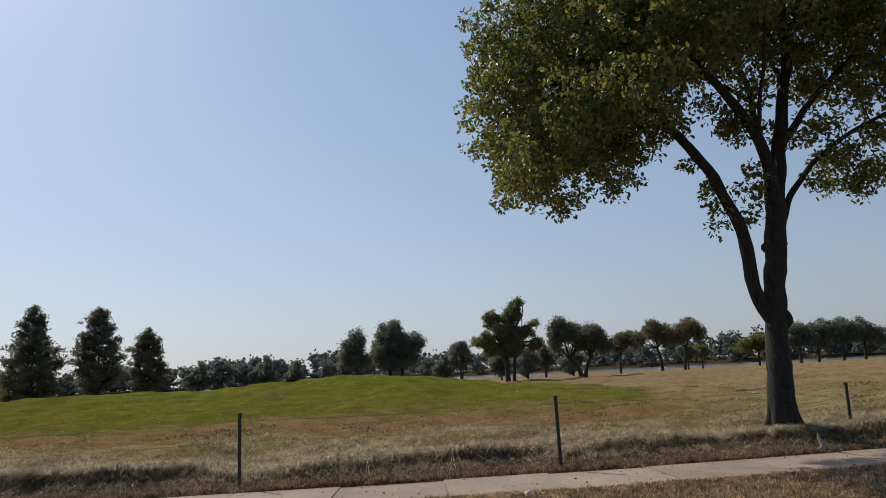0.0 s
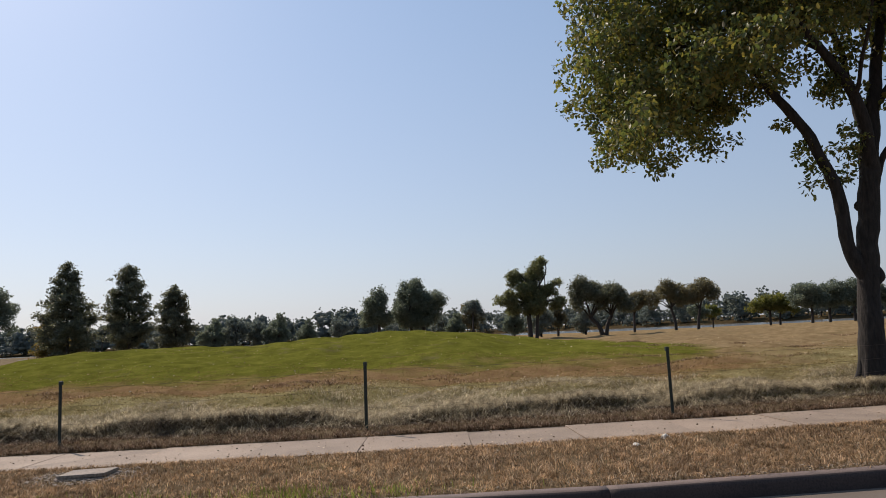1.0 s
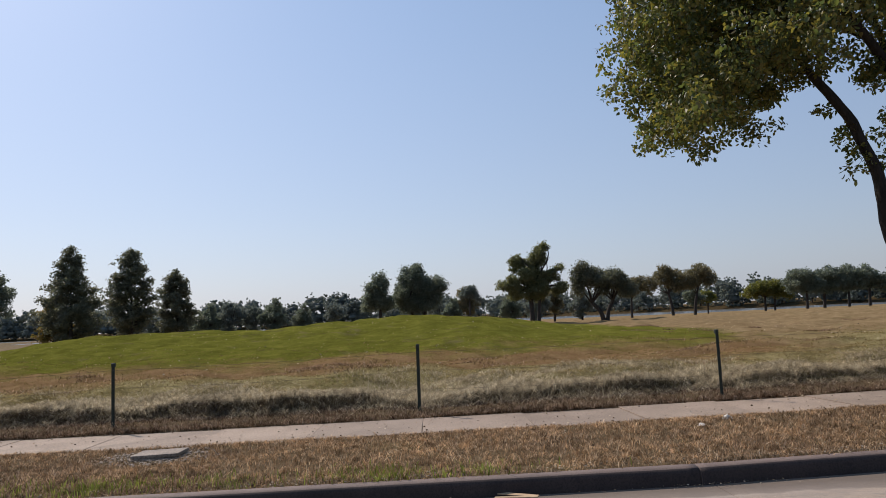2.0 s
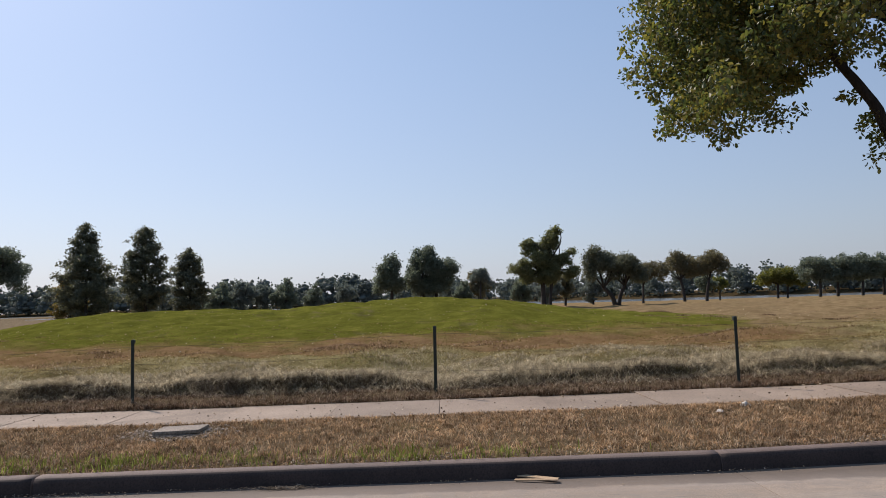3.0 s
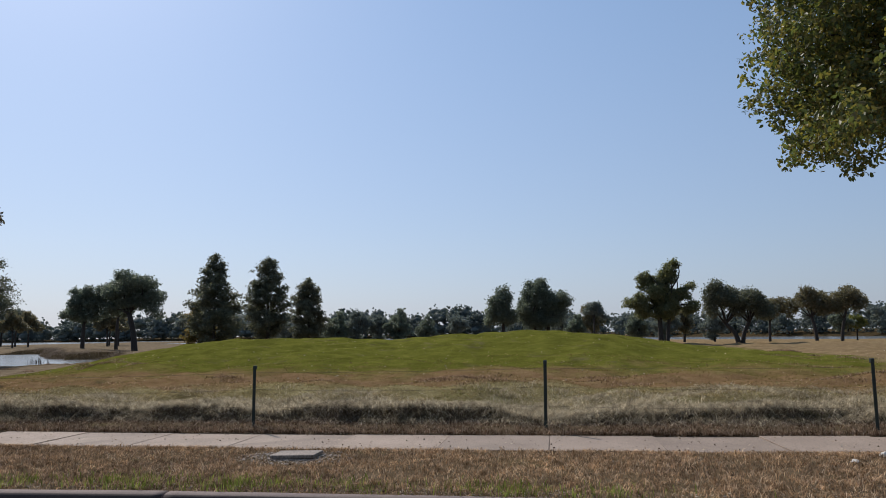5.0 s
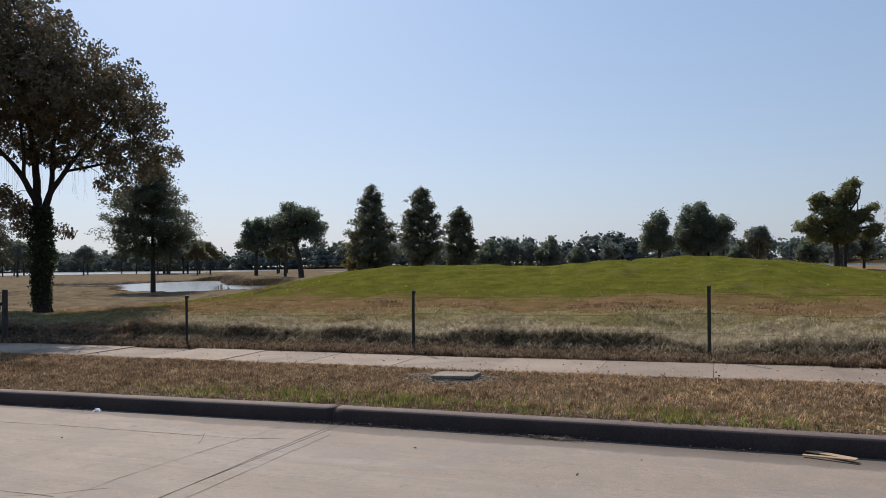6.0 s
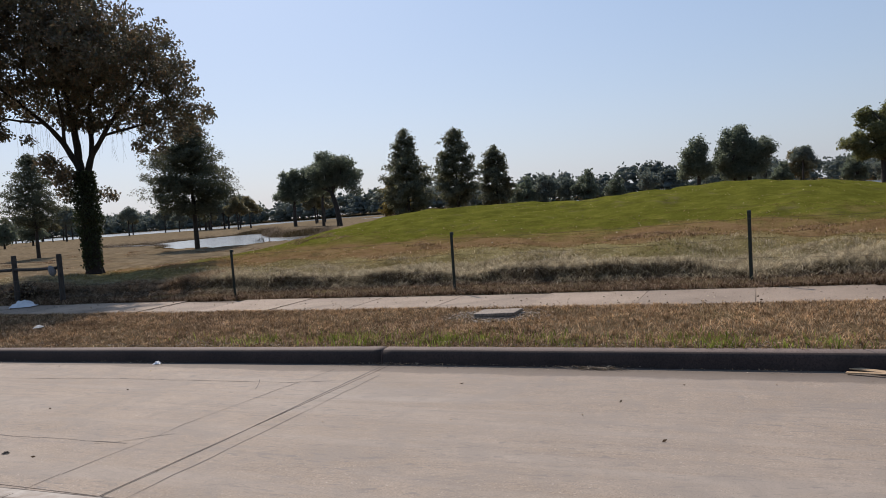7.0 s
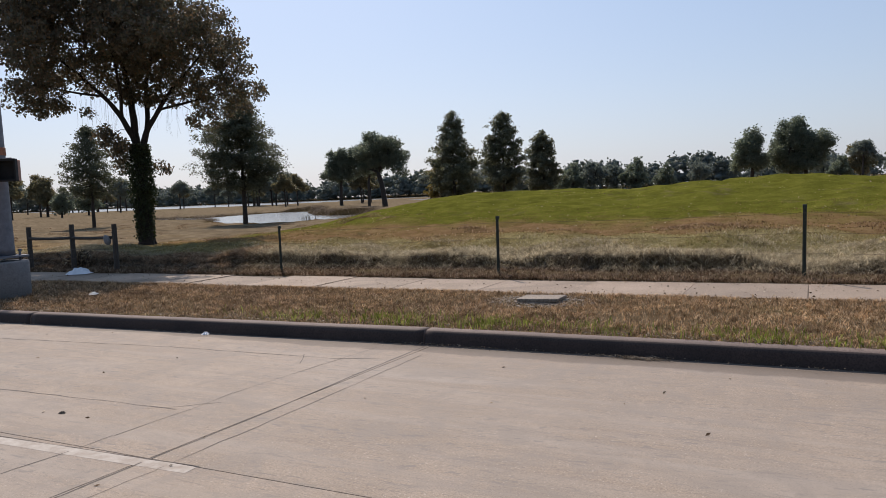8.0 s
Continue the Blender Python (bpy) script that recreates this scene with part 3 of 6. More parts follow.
def slab_mesh(name, length, y0, y1, thick=0.2, bevel=0.004):
    """A slab that falls two in a hundred towards the kerb, from its own corner."""
    bm = bmesh.new()
    box(bm, 0.0035, length - 0.0035, y0 + 0.003, y1 - 0.003, -thick, 0, bevel)
    for v in bm.verts:
        v.co.z -= 0.02 * v.co.y
    me = bpy.data.meshes.new(name)
    bm.to_mesh(me)
    bm.free()
    me.materials.append(ROAD)
    return me


LANES = ((-3.87, 1.2), (-7.64, -3.87), (-11.4, -7.64))
for y0, y1 in LANES:
    me = slab_mesh("slab", PANEL, y0, y1)
    far_me = slab_mesh("slab", 500, y0, y1)
    for k in range(-7, 6):
        new("slab", me).parent = road
        road.children[-1].location.x = JOINT0 + k * PANEL
    for x in (JOINT0 - 7 * PANEL - 500, JOINT0 + 6 * PANEL):
        o = new("slab", far_me)
        o.parent, o.location.x = road, x
bm = bmesh.new()
box(bm, -600, 600, -11.38, 0.0, -0.2, -0.19)
for v in bm.verts:
    v.co.z += 0.165 - 0.02 * v.co.y
part("joint_filler", bm, SEALANT, road, "dark joint filler")


def crack(points, width, parent, z_of, mat=SEALANT, name="crack", rng=np.random.default_rng(5), jitter=0.005):
    """A thin wandering dark line on a surface."""
    bm = bmesh.new()
    last = None
    for (x0, y0), (x1, y1) in zip(points, points[1:]):
        n = max(2, int(math.hypot(x1 - x0, y1 - y0) / (0.18 if width < 0.06 else 0.5)))
        nxv, nyv = -(y1 - y0), (x1 - x0)
        ln = math.hypot(nxv, nyv)
        for k in range(n + 1):
            f = k / n
            o = rng.normal() * jitter
            w = width * (rng.uniform(0.4, 1.3) if width < 0.06 else rng.uniform(0.9, 1.03)) / 2
            cx, cy = x0 + (x1 - x0) * f + nxv / ln * o, y0 + (y1 - y0) * f + nyv / ln * o
            pair = [bm.verts.new((cx + sgn * nxv / ln * w, cy + sgn * nyv / ln * w, z_of(cy))) for sgn in (1, -1)]
            if last:
                bm.faces.new((last[0], last[1], pair[1], pair[0]))
            last = pair
    return part(name, bm, mat, parent)


def on_road(y):
    return -0.02 * y + 0.002


crack([(-6.54, -0.3), (-6.6, -1.2), (-6.66, -2.4), (-6.62, -2.9), (-6.63, -3.62), (-6.62, -3.9), (-6.645, -4.3), (-6.65, -5.5)], 0.0065, road, on_road)
crack([(-6.062, -0.12), (-6.035, -1.4), (-5.985, -2.7), (-5.982, -3.7), (-5.972, -4.5), (-5.97, -6.0)], 0.013, road, on_road, jitter=0.003)
crack([(-5.87, -0.5), (-5.8, -2.9), (-5.79, -4.0), (-5.81, -6.0)], 0.0065, road, on_road)
crack([(-9.0, -3.975), (-7.4, -3.936), (-5.58, -3.862)], 0.012, road, on_road, jitter=0.003)
crack([(-12.5, -3.2), (-8.88, -3.02), (-7.77, -2.99), (-6.74, -2.96)], 0.009, road, on_road, jitter=0.008)
crack([(-7.0, -3.04), (-6.75, -2.86), (-6.54, -2.67)], 0.007, road, on_road, jitter=0.008)
crack([(-15.5, -1.45), (-11.7, -1.24), (-8.95, -1.0), (-6.7, -0.95), (-6.2, -0.8)], 0.010, road, on_road, jitter=0.008)
crack([(-7.1, -0.85), (-6.85, -1.25)], 0.010, road, on_road)
line = crack([(-40, -4.3), (-9, -4.04), (-7.3, -3.995), (-6, -3.945), (-5.58, -3.925)], 0.112, road, on_road, PAINT, "painted_line", jitter=0.003)
tagged(line, "worn white lane line")

kerb = tagged(empty("kerb"), "grey-brown rounded concrete kerb with stained, shade-toned face", "kerb", kind="structure")
PROFILE = [(-0.012, -0.12), (-0.012, 0.0), (0.006, 0.105), (0.016, 0.132), (0.036, 0.151), (0.062, 0.159), (0.165, 0.162), (0.172, 0.155), (0.172, -0.12)]


def kerb_mesh(length, n, gap=0.006, end=0.006):
    bm = bmesh.new()
    rows = []
    for k in range(n + 1):
        x = gap + (length - gap - end) * k / n
        rows.append([bm.verts.new((x, y + 0.004 * noise.noise(Vector((x * 1.5, z * 9, 2))), z + 0.004 * noise.noise(Vector((x * 0.9, 3, y * 5))))) for y, z in PROFILE])
    for a, b in zip(rows, rows[1:]):
        for j in range(len(PROFILE) - 1):
            bm.faces.new((a[j], a[j + 1], b[j + 1], b[j]))
    bm.faces.new(rows[0][::-1])
    bm.faces.new(rows[-1])
    bmesh.ops.recalc_face_normals(bm, faces=bm.faces)
    me = bpy.data.meshes.new("kerb_stone")
    bm.to_mesh(me)
    bm.free()
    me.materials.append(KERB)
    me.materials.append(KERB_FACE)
    # faces turned to the road get the tone that carries their shade
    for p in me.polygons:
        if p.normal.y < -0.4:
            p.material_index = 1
    me.shade_smooth()
    return me


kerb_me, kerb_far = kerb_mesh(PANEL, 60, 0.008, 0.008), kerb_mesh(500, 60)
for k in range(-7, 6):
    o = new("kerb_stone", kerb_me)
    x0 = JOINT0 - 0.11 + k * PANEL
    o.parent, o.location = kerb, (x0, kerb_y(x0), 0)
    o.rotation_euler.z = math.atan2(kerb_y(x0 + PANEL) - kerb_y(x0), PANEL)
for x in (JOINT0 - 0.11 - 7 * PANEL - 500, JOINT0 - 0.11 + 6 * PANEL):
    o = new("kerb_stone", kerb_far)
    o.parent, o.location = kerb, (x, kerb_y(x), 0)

pavement = tagged(empty("pavement"), "narrow pale concrete pavement with scored joints", "pavement", kind="structure")
WALK0, WALK = -2.337, 1.476


def paving_mesh(length, rng):
    bm = bmesh.new()
    box(bm, 0.003, length - 0.003, 2.72, 4.13, 0.04, 0.2, 0.007)
    for v in bm.verts:
        v.co.z += rng.normal() * 0.001
    me = bpy.data.meshes.new("paving_slab")
    bm.to_mesh(me)
    bm.free()
    me.materials.append(WALKWAY)
    return me


prng = np.random.default_rng(3)
paving = [paving_mesh(WALK, prng) for _ in range(3)]
for k in range(-16, 14):
    o = new("paving_slab", paving[k % 3])
    o.parent, o.location = pavement, (WALK0 + k * WALK, bend_y(WALK0 + k * WALK) + prng.normal() * 0.006, prng.normal() * 0.003)
    turn = math.atan2(bend_y(WALK0 + (k + 1) * WALK) - bend_y(WALK0 + k * WALK), WALK)
    o.location.x += 3.4 * math.sin(turn)
    o.rotation_euler = (prng.normal() * 0.002, prng.normal() * 0.0015, turn)
far_paving = paving_mesh(400, prng)
for x in (WALK0 - 16 * WALK - 400, WALK0 + 14 * WALK):
    o = new("paving_slab", far_paving)
    o.parent, o.location = pavement, (x, bend_y(x), 0)
bm = bmesh.new()
box(bm, -60, 1, 2.76, 4.09, 0.1, 0.187)
part("joint_soil", bm, JOINT_SOIL, pavement, "dark soil in the joints")


# ---- grass ----
def blades(name, xy, height, width, lean, mat, label, rng, bend=0.5, toward=None, rise=1.0):
    """Blades of two bent pieces rooted in the ground."""
    n = len(xy)
    z = ground_z(xy[:, 0], xy[:, 1]) - 0.005
    root = np.column_stack([xy, z])
    a = rng.uniform(0, 2 * math.pi, n)
    side = np.column_stack([np.cos(a), np.sin(a), np.zeros(n)]) * (width * rng.uniform(0.6, 1.4, n))[:, None] / 2
    fall = rng.normal(size=(n, 2)) * lean
    if toward is not None:
        fall += np.asarray(toward).reshape(-1, 2) * rng.uniform(0.2, 1.2, n)[:, None]
    h = (height * rng.uniform(0.5, 1.35, n))[:, None]
    f3 = np.column_stack([fall, np.zeros(n)])
    up = np.array((0, 0, rise))
    mid = root + h * (0.62 * up + 0.35 * f3)
    tip = root + h * ((0.62 + 0.38 * (1 - bend)) * up + f3)
    v = np.stack([root - side, root + side, mid + side * 0.75, mid - side * 0.75, tip], 1)
    k = np.arange(n)[:, None] * 5
    f = np.concatenate([k + (0, 1, 2), k + (0, 2, 3), k + (3, 2, 4)])
    ob = link_mesh(name, np_mesh(name, v.reshape(-1, 3), f), mat)
    return tagged(ob, label, "grass", kind="stuff")


def scatter(rng, n, x0, x1, y0, y1, keep=None):
    xy = np.column_stack([rng.uniform(x0, x1, n), rng.uniform(y0, y1, n)])
    if keep is not None:
        xy = xy[rng.uniform(0, 1, n) < keep(xy[:, 0], xy[:, 1])]
    return xy


def patchy(x, y, s, k=0.0):
    return np.clip(0.5 + wave(x, y, s, 0.5, k) + wave(x, y, s * 2.7, 0.35, k + 1), 0, 1)


def off_box(x, y):
    return 1 - 0.93 * (((x + 5.47) / 0.6) ** 2 + ((y - 2.0) / 0.5) ** 2 < 1 + 0.5 * np.sin(x * 9) * np.cos(y * 11))


def along(xy):
    """The same places, swung with the kerb line."""
    xy[:, 1] += bend_y(xy[:, 0]) + west_y(xy[:, 0]) * (1 - smoothstep(0.2, 2.4, xy[:, 1]))
    return xy


g = np.random.default_rng(11)
verge = along(scatter(g, 170000, -18, 8, 0.17, 2.78, lambda x, y: (0.35 + 0.65 * patchy(x, y, 1.7)) * off_box(x, y) * np.clip((y - 0.1) / 0.3, 0.2, 1)))
umber_share = np.clip(0.25 + 0.5 * smoothstep(-3, -9, verge[:, 0]) + 0.9 * (patchy(verge[:, 0], verge[:, 1], 0.8, 6) - 0.5), 0.05, 0.95)
is_umber = g.uniform(0, 1, len(verge)) < umber_share
for xy, mat, label in ((verge[~is_umber], BLADE_BROWN, "short dormant brown grass on the verge"), (verge[is_umber], BLADE_UMBER, "darker weathered grass on the verge")):
    blades("verge_grass", xy, 0.055, 0.008, 1.0, mat, label, g, bend=0.8)
tufts = scatter(g, 1500, -18, 8, 0.35, 2.7, lambda x, y: patchy(x, y, 2.3, 3) * off_box(x, y))
blades("verge_tufts", along((tufts[:, None, :] + g.normal(size=(len(tufts), 16, 2)) * 0.035).reshape(-1, 2)), 0.08, 0.008, 0.6, BLADE_BROWN, "taller dry tufts in the verge", g, bend=0.7)
blades("verge_edge_grass", along(scatter(g, 22000, -18, 8, 2.56, 2.71, lambda x, y: patchy(x, y, 2.2, 1))), 0.1, 0.008, 0.5, BLADE_BROWN, "brown grass creeping over the pavement edge", g, bend=1.0, toward=(0, 0.9), rise=0.5)
blades("pavement_fringe", along(scatter(g, 22000, -20, 8, 4.14, 4.28, lambda x, y: patchy(x, y, 2.4, 5))), 0.1, 0.008, 0.5, BLADE_STRIP, "brown grass leaning over the back edge of the pavement", g, bend=1.0, toward=(0, -0.9), rise=0.5)


def green_here(x, y):
    return np.maximum(np.exp(-((x + 6.3) / 1.7) ** 2), 0.9 * np.exp(-((x + 2.35) / 0.7) ** 2)) * np.exp(-((y - 0.42) / 0.26) ** 2) * (0.1 + 0.9 * patchy(x, y, 3) ** 2)


blades("green_grass", scatter(g, 30000, -10, 1, 0.17, 1.2, green_here), 0.11, 0.009, 0.4, BLADE_GREEN, "fresh green grass tufts along the kerb", g, bend=0.6)
blades("fence_strip_grass", along(scatter(g, 46000, -20, 8, 4.12, 5.0, lambda x, y: 0.35 + 0.65 * patchy(x, y, 1.8, 4))), 0.055, 0.008, 0.9, BLADE_STRIP, "short brown grass between pavement and fence", g, bend=0.8)
blades("pavement_back_grass", along(scatter(g, 16000, -20, 8, 4.1, 4.32, lambda x, y: 0.4 + 0.6 * patchy(x, y, 2.1, 6))), 0.08, 0.008, 0.6, BLADE_STRIP, "uncut brown grass along the back of the pavement", g)

# long dry grass on the bank: tussocks of uneven size that droop over its edge, the shade in the gaps between put into
# dark blades
def bank_line(x):
    return 5.17 - wave(x, 5.17, 1.3, 0.13) - wave(x, 5.17, 3.7, 0.1, 2) - wave(x, 5.17, 8.3, 0.045, 4)


def tussocks(name, xy, tall, mat, label, rng, per=60, forward=0.5, bend=2.2, girth=0.3):
    """Grass in domed tufts, the blades leaning out from each one's heart and towards the road."""
    size = rng.gamma(3.0, 0.33, len(xy)).clip(0.35, 2.0)
    count = (per * size).astype(int) + 6
    who = np.repeat(np.arange(len(xy)), count)
    off = rng.normal(size=(len(who), 2)) * (girth * 0.4 * size[who])[:, None] * (1.3, 0.8)
    lean = off / (girth * 0.4) * 0.55 + np.repeat(rng.normal(size=(len(xy), 2)) * 0.35, count, 0) + (0, -forward)
    return blades(name, xy[who] + off, tall * (0.55 + 0.45 * size[who]), 0.006, 0.3, mat, label, rng, bend=bend, rise=0.7, toward=lean)


tx = g.uniform(-24, 9, 760)
edge_xy = along(np.column_stack([tx, bank_line(tx) + np.abs(g.normal(size=760)) * 0.13 + 0.05]))
# west of -13 the tufts are coloured duller to deepen the ivy tree's shadow
for keep, mat, label in ((edge_xy[:, 0] > -13, BLADE_STRAW, "long straw-coloured grass drooping in tufts over the low bank"), (edge_xy[:, 0] <= -13, BLADE_UMBER, "long grass drooping in tufts over the bank, dulled to deepen a tree's shadow")):
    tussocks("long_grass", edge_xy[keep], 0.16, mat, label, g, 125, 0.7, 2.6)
tx = g.uniform(-24, 9, 700)
tussocks("bank_tufts", along(np.column_stack([tx, bank_line(tx) + 0.03 - np.abs(g.normal(size=700)) * 0.13])), 0.11, BLADE_SHADE, "dead tufts toned dark for shade on the face of the low bank", g, 60, 0.5, 2.4, 0.24)
lump = along(scatter(g, 1500, -24, 9, 5.25, 7.2, lambda x, y: np.clip(1.5 * patchy(x, y, 1.4, 8) - 0.35, 0, 1) * (1 - 0.75 * smoothstep(5.6, 7.4, y))))
tussocks("crest_grass", lump, 0.14, BLADE_STRAW, "tousled pale grass lumps on the crest of the bank", g, 80, 0.25, 2.0, 0.36)


# thatch along the bank's face, coloured dark in place of its shade
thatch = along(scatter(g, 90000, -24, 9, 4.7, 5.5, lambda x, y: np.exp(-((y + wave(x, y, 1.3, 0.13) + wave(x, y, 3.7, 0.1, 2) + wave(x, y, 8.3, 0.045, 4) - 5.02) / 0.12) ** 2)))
blades("bank_thatch", thatch, 0.1, 0.007, 0.5, BLADE_SHADE, "dead thatch toned dark for shade on the face of the low bank", g, bend=3.0, toward=(0.05, -0.5), rise=0.6)


def combed(xy):
    """The way the flattened grass lies, in swirls."""
    a = 2.2 * np.sin(xy[:, 0] * 0.9 + 1.3 * np.sin(xy[:, 1] * 1.7)) + 1.8 * np.cos(xy[:, 1] * 2.1 + xy[:, 0] * 0.6)
    return np.column_stack([np.cos(a), np.sin(a) * 0.8 - 0.3])


flat_xy = along(scatter(g, 165000, -24, 9, 5.15, 8.6, lambda x, y: (0.2 + 0.8 * patchy(x, y, 1.3, 5)) * (1 - smoothstep(6.4, 8.6, y) * 0.85)))
near = flat_xy[:, 1] - bend_y(flat_xy[:, 0]) + 0.9 * patchy(flat_xy[:, 0], flat_xy[:, 1], 0.8, 3) + g.normal(size=len(flat_xy)) * 0.2 < 6.6
for xy, mat, label in ((flat_xy[near], BLADE_STRAW, "pale flattened dry grass behind the fence"), (flat_xy[~near], BLADE_MIX, "dull flattened grass between the pale strip and the lawn")):
    blades("rough_grass", xy, 0.11, 0.007, 0.5, mat, label, g, bend=1.3, toward=combed(xy), rise=0.42)


def green_tufts(x, y):
    return np.clip(np.exp(-((x + 3.7) / 0.8) ** 2 - ((y - 6.7) / 0.35) ** 2) + 0.35 * smoothstep(0.5, 3, x) * np.exp(-((y - 5.9) / 0.6) ** 2) * patchy(x, y, 1.5, 7) + 0.14 * np.exp(-((y - 6.4) / 0.7) ** 2) * patchy(x, y, 1.1, 9) ** 2, 0, 1)


blades("bank_green_grass", along(scatter(g, 60000, -20, 9, 5.2, 8, green_tufts)), 0.1, 0.009, 0.9, BLADE_OLIVE, "dull green grass tufts behind the fence", g, bend=1.2, rise=0.6)
blades("lawn_grass", scatter(g, 60000, -26, 12, 6.5, 16, lambda x, y: 1 - 0.5 * smoothstep(10, 16, y)), 0.035, 0.012, 0.9, BLADE_LAWN, "thin mown grass, part brown and part green", g)
field = np.concatenate([scatter(g, 130, 4, 20, 7.2, 22, lambda x, y: patchy(x, y, 0.5, 2) ** 2), scatter(g, 520, -58, -15, 9, 34, lambda x, y: patchy(x, y, 0.45, 6) ** 2), scatter(g, 60, -13, 5, 7.2, 10.5, lambda x, y: patchy(x, y, 0.9, 1) ** 2)])
dead = (field[:, None, :] + g.normal(size=(len(field), 150, 2)) * (0.32, 0.1) * g.uniform(0.5, 1.4, (len(field), 1, 1))).reshape(-1, 2)
blades("dead_weeds", dead, 0.075, 0.012, 0.9, BLADE_UMBER, "low dark dead weed clumps in the dry field", g, bend=0.9)
bits = np.concatenate([along(scatter(g, 1600, -18, 8, 0.2, 4.6)), along(scatter(g, 150, -14, 7, 2.75, 2.95)), along(scatter(g, 60, -14, 7, 2.75, 4.1)), along(scatter(g, 160, -14, 7, 3.95, 4.12)), along(scatter(g, 700, -16, 8, 4.5, 5.1))])
bz = np.where((bits[:, 1] - bend_y(bits[:, 0]) > 2.72) & (bits[:, 1] - bend_y(bits[:, 0]) < 4.13), 0.212, ground_z(bits[:, 0], bits[:, 1]) + 0.03)
tagged(link_mesh("leaf_bits", leaves_mesh("leaf_bits", np.column_stack([bits, bz]), 0.021, g, 1.6, flat=True), LITTER), "dark and pale leaf crumbs on verge and pavement", "leaves", kind="stuff")
rim_xy = along(scatter(g, 5200, -18, 8, 0.17, 0.42, lambda x, y: 0.3 + 0.7 * patchy(x, y, 1.1, 4)))
tagged(link_mesh("kerb_edge_bits", leaves_mesh("kerb_edge_bits", np.column_stack([rim_xy, ground_z(rim_xy[:, 0], rim_xy[:, 1]) + g.uniform(0.005, 0.04, len(rim_xy))]), 0.013, g, 2.4, flat=True), DRY_BITS), "bleached dead grass bits along the back of the kerb", "debris", kind="stuff")
lit = scatter(g, 1900, -26, 12, 6, 26)
lc = np.column_stack([lit, ground_z(lit[:, 0], lit[:, 1]) + 0.03])
tagged(link_mesh("fallen_leaves", leaves_mesh("fallen_leaves", lc, 0.036, g, 1.3, flat=True), FALLEN), "scattered pale fallen leaves on the turf", "leaves", kind="stuff")

# ---- fence ----
POSTS = ((-11.8, 4.535, 1.13), (-7.1, 4.537, 1.21), (-2.4, 4.537, 1.26), (2.3, 4.54, 1.25), (7.4, 6.0, 1.14))


def post_mesh():
    """A studded T-shaped steel post, from the ground up."""
    bm = bmesh.new()
    box(bm, -0.024, 0.024, -0.004, 0.003, -0.3, 1.0, 0.0015)
    box(bm, -0.004, 0.004, 0.003, 0.036, -0.3, 1.0, 0.0015)
    for k in range(14):
        z = 0.12 + k * 0.06
        box(bm, -0.009, 0.009, -0.012, -0.004, z, z + 0.018, 0.003)
    return bm


def cap_mesh():
    bm = bmesh.new()
    box(bm, -0.027, 0.027, -0.012, 0.04, 0.955, 1.02, 0.012)
    return bm


first = None
for x, y, top in POSTS:
    z0 = float(ground_z(x, y))
    if first is None:
        first = tagged(empty("fence_post"), "dark green steel fence post with a worn cap", "fence post", "posts of the wire fence")
        part("shaft", post_mesh(), POST_GREEN, first)
        part("cap", cap_mesh(), POST_GREEN, first, "dull green cap")
        first.matrix_basis = pose(x, y, z0, 0, 0, 6) @ Matrix.Diagonal((1.05, 1.05, top - z0, 1))
    else:
        o = copy_thing(first, Matrix.Identity(4))
        o.matrix_basis = pose(x, y, z0, 0.6 * math.sin(x * 3), 0.9 * math.sin(x * 7), 6 + 8 * math.sin(x)) @ Matrix.Diagonal((1.05, 1.05, top - z0, 1))


def strand(points, r, sag):
    bm = bmesh.new()
    out = []
    for a, b in zip(points, points[1:]):
        for k in range(8):
            f = k / 8
            p = Vector(a).lerp(Vector(b), f)
            p.z -= sag * 4 * f * (1 - f)
            out.append(p)
    out.append(Vector(points[-1]))
    tube(bm, out, [r] * len(out), 5)
    return bm


for h, sag in ((0.9, 0.02), (0.62, 0.04), (0.33, 0.03)):
    pts = [(-16.45, 4.44, 0.28 + h * 0.98)] + [(x, y - 0.014, float(ground_z(x, y)) + (top - float(ground_z(x, y))) * h) for x, y, top in POSTS] + [(12.4, 8.2, 0.4 + 0.7 * h), (20, 12, 0.4 + 0.7 * h)]
    w = part("fence_wire", strand(pts, 0.0017, sag), WIRE)
    tagged(w, "thin rusty wire strung along the steel posts", "wire", "wires of the fence")
for h in (0.92, 0.55, 0.28):
    pts = [(-60, 4.6, 0.3 + h), (-40, 4.55, 0.3 + h), (-28, 4.5, 0.3 + h), (-19.65, 4.5, 0.28 + h)]
    tagged(part("fence_wire", strand(pts, 0.0017, 0.05), WIRE), "thin rusty wire running on from the timber brace", "wire", "wires of the fence")

# a braced run of three timber posts
brace = tagged(empty("timber_brace", (0, 0, 0)), "weathered timber fence brace of three posts and a rail", "fence")
BRACE = ((-16.45, 4.42, 1.28), (-17.95, 4.45, 1.3), (-19.6, 4.48, 1.26))
for x, y, top in BRACE:
    bm = bmesh.new()
    limb(bm, [(x, y, -0.1), (x + 0.01, y, 0.6), (x, y + 0.01, top)], [0.06, 0.057, 0.055], 12, 3)
    part("timber_post", bm, TIMBER, brace, smooth=False)
for (x0, y0, t0), (x1, y1, t1) in zip(BRACE, BRACE[1:]):
    bm = bmesh.new()
    limb(bm, [(x0 - 0.05, y0 - 0.02, 0.98), ((x0 + x1) / 2, y0, 0.965), (x1 + 0.05, y1 - 0.02, 0.98)], [0.036, 0.034, 0.036], 10, 3)
    part("timber_rail", bm, TIMBER, brace)
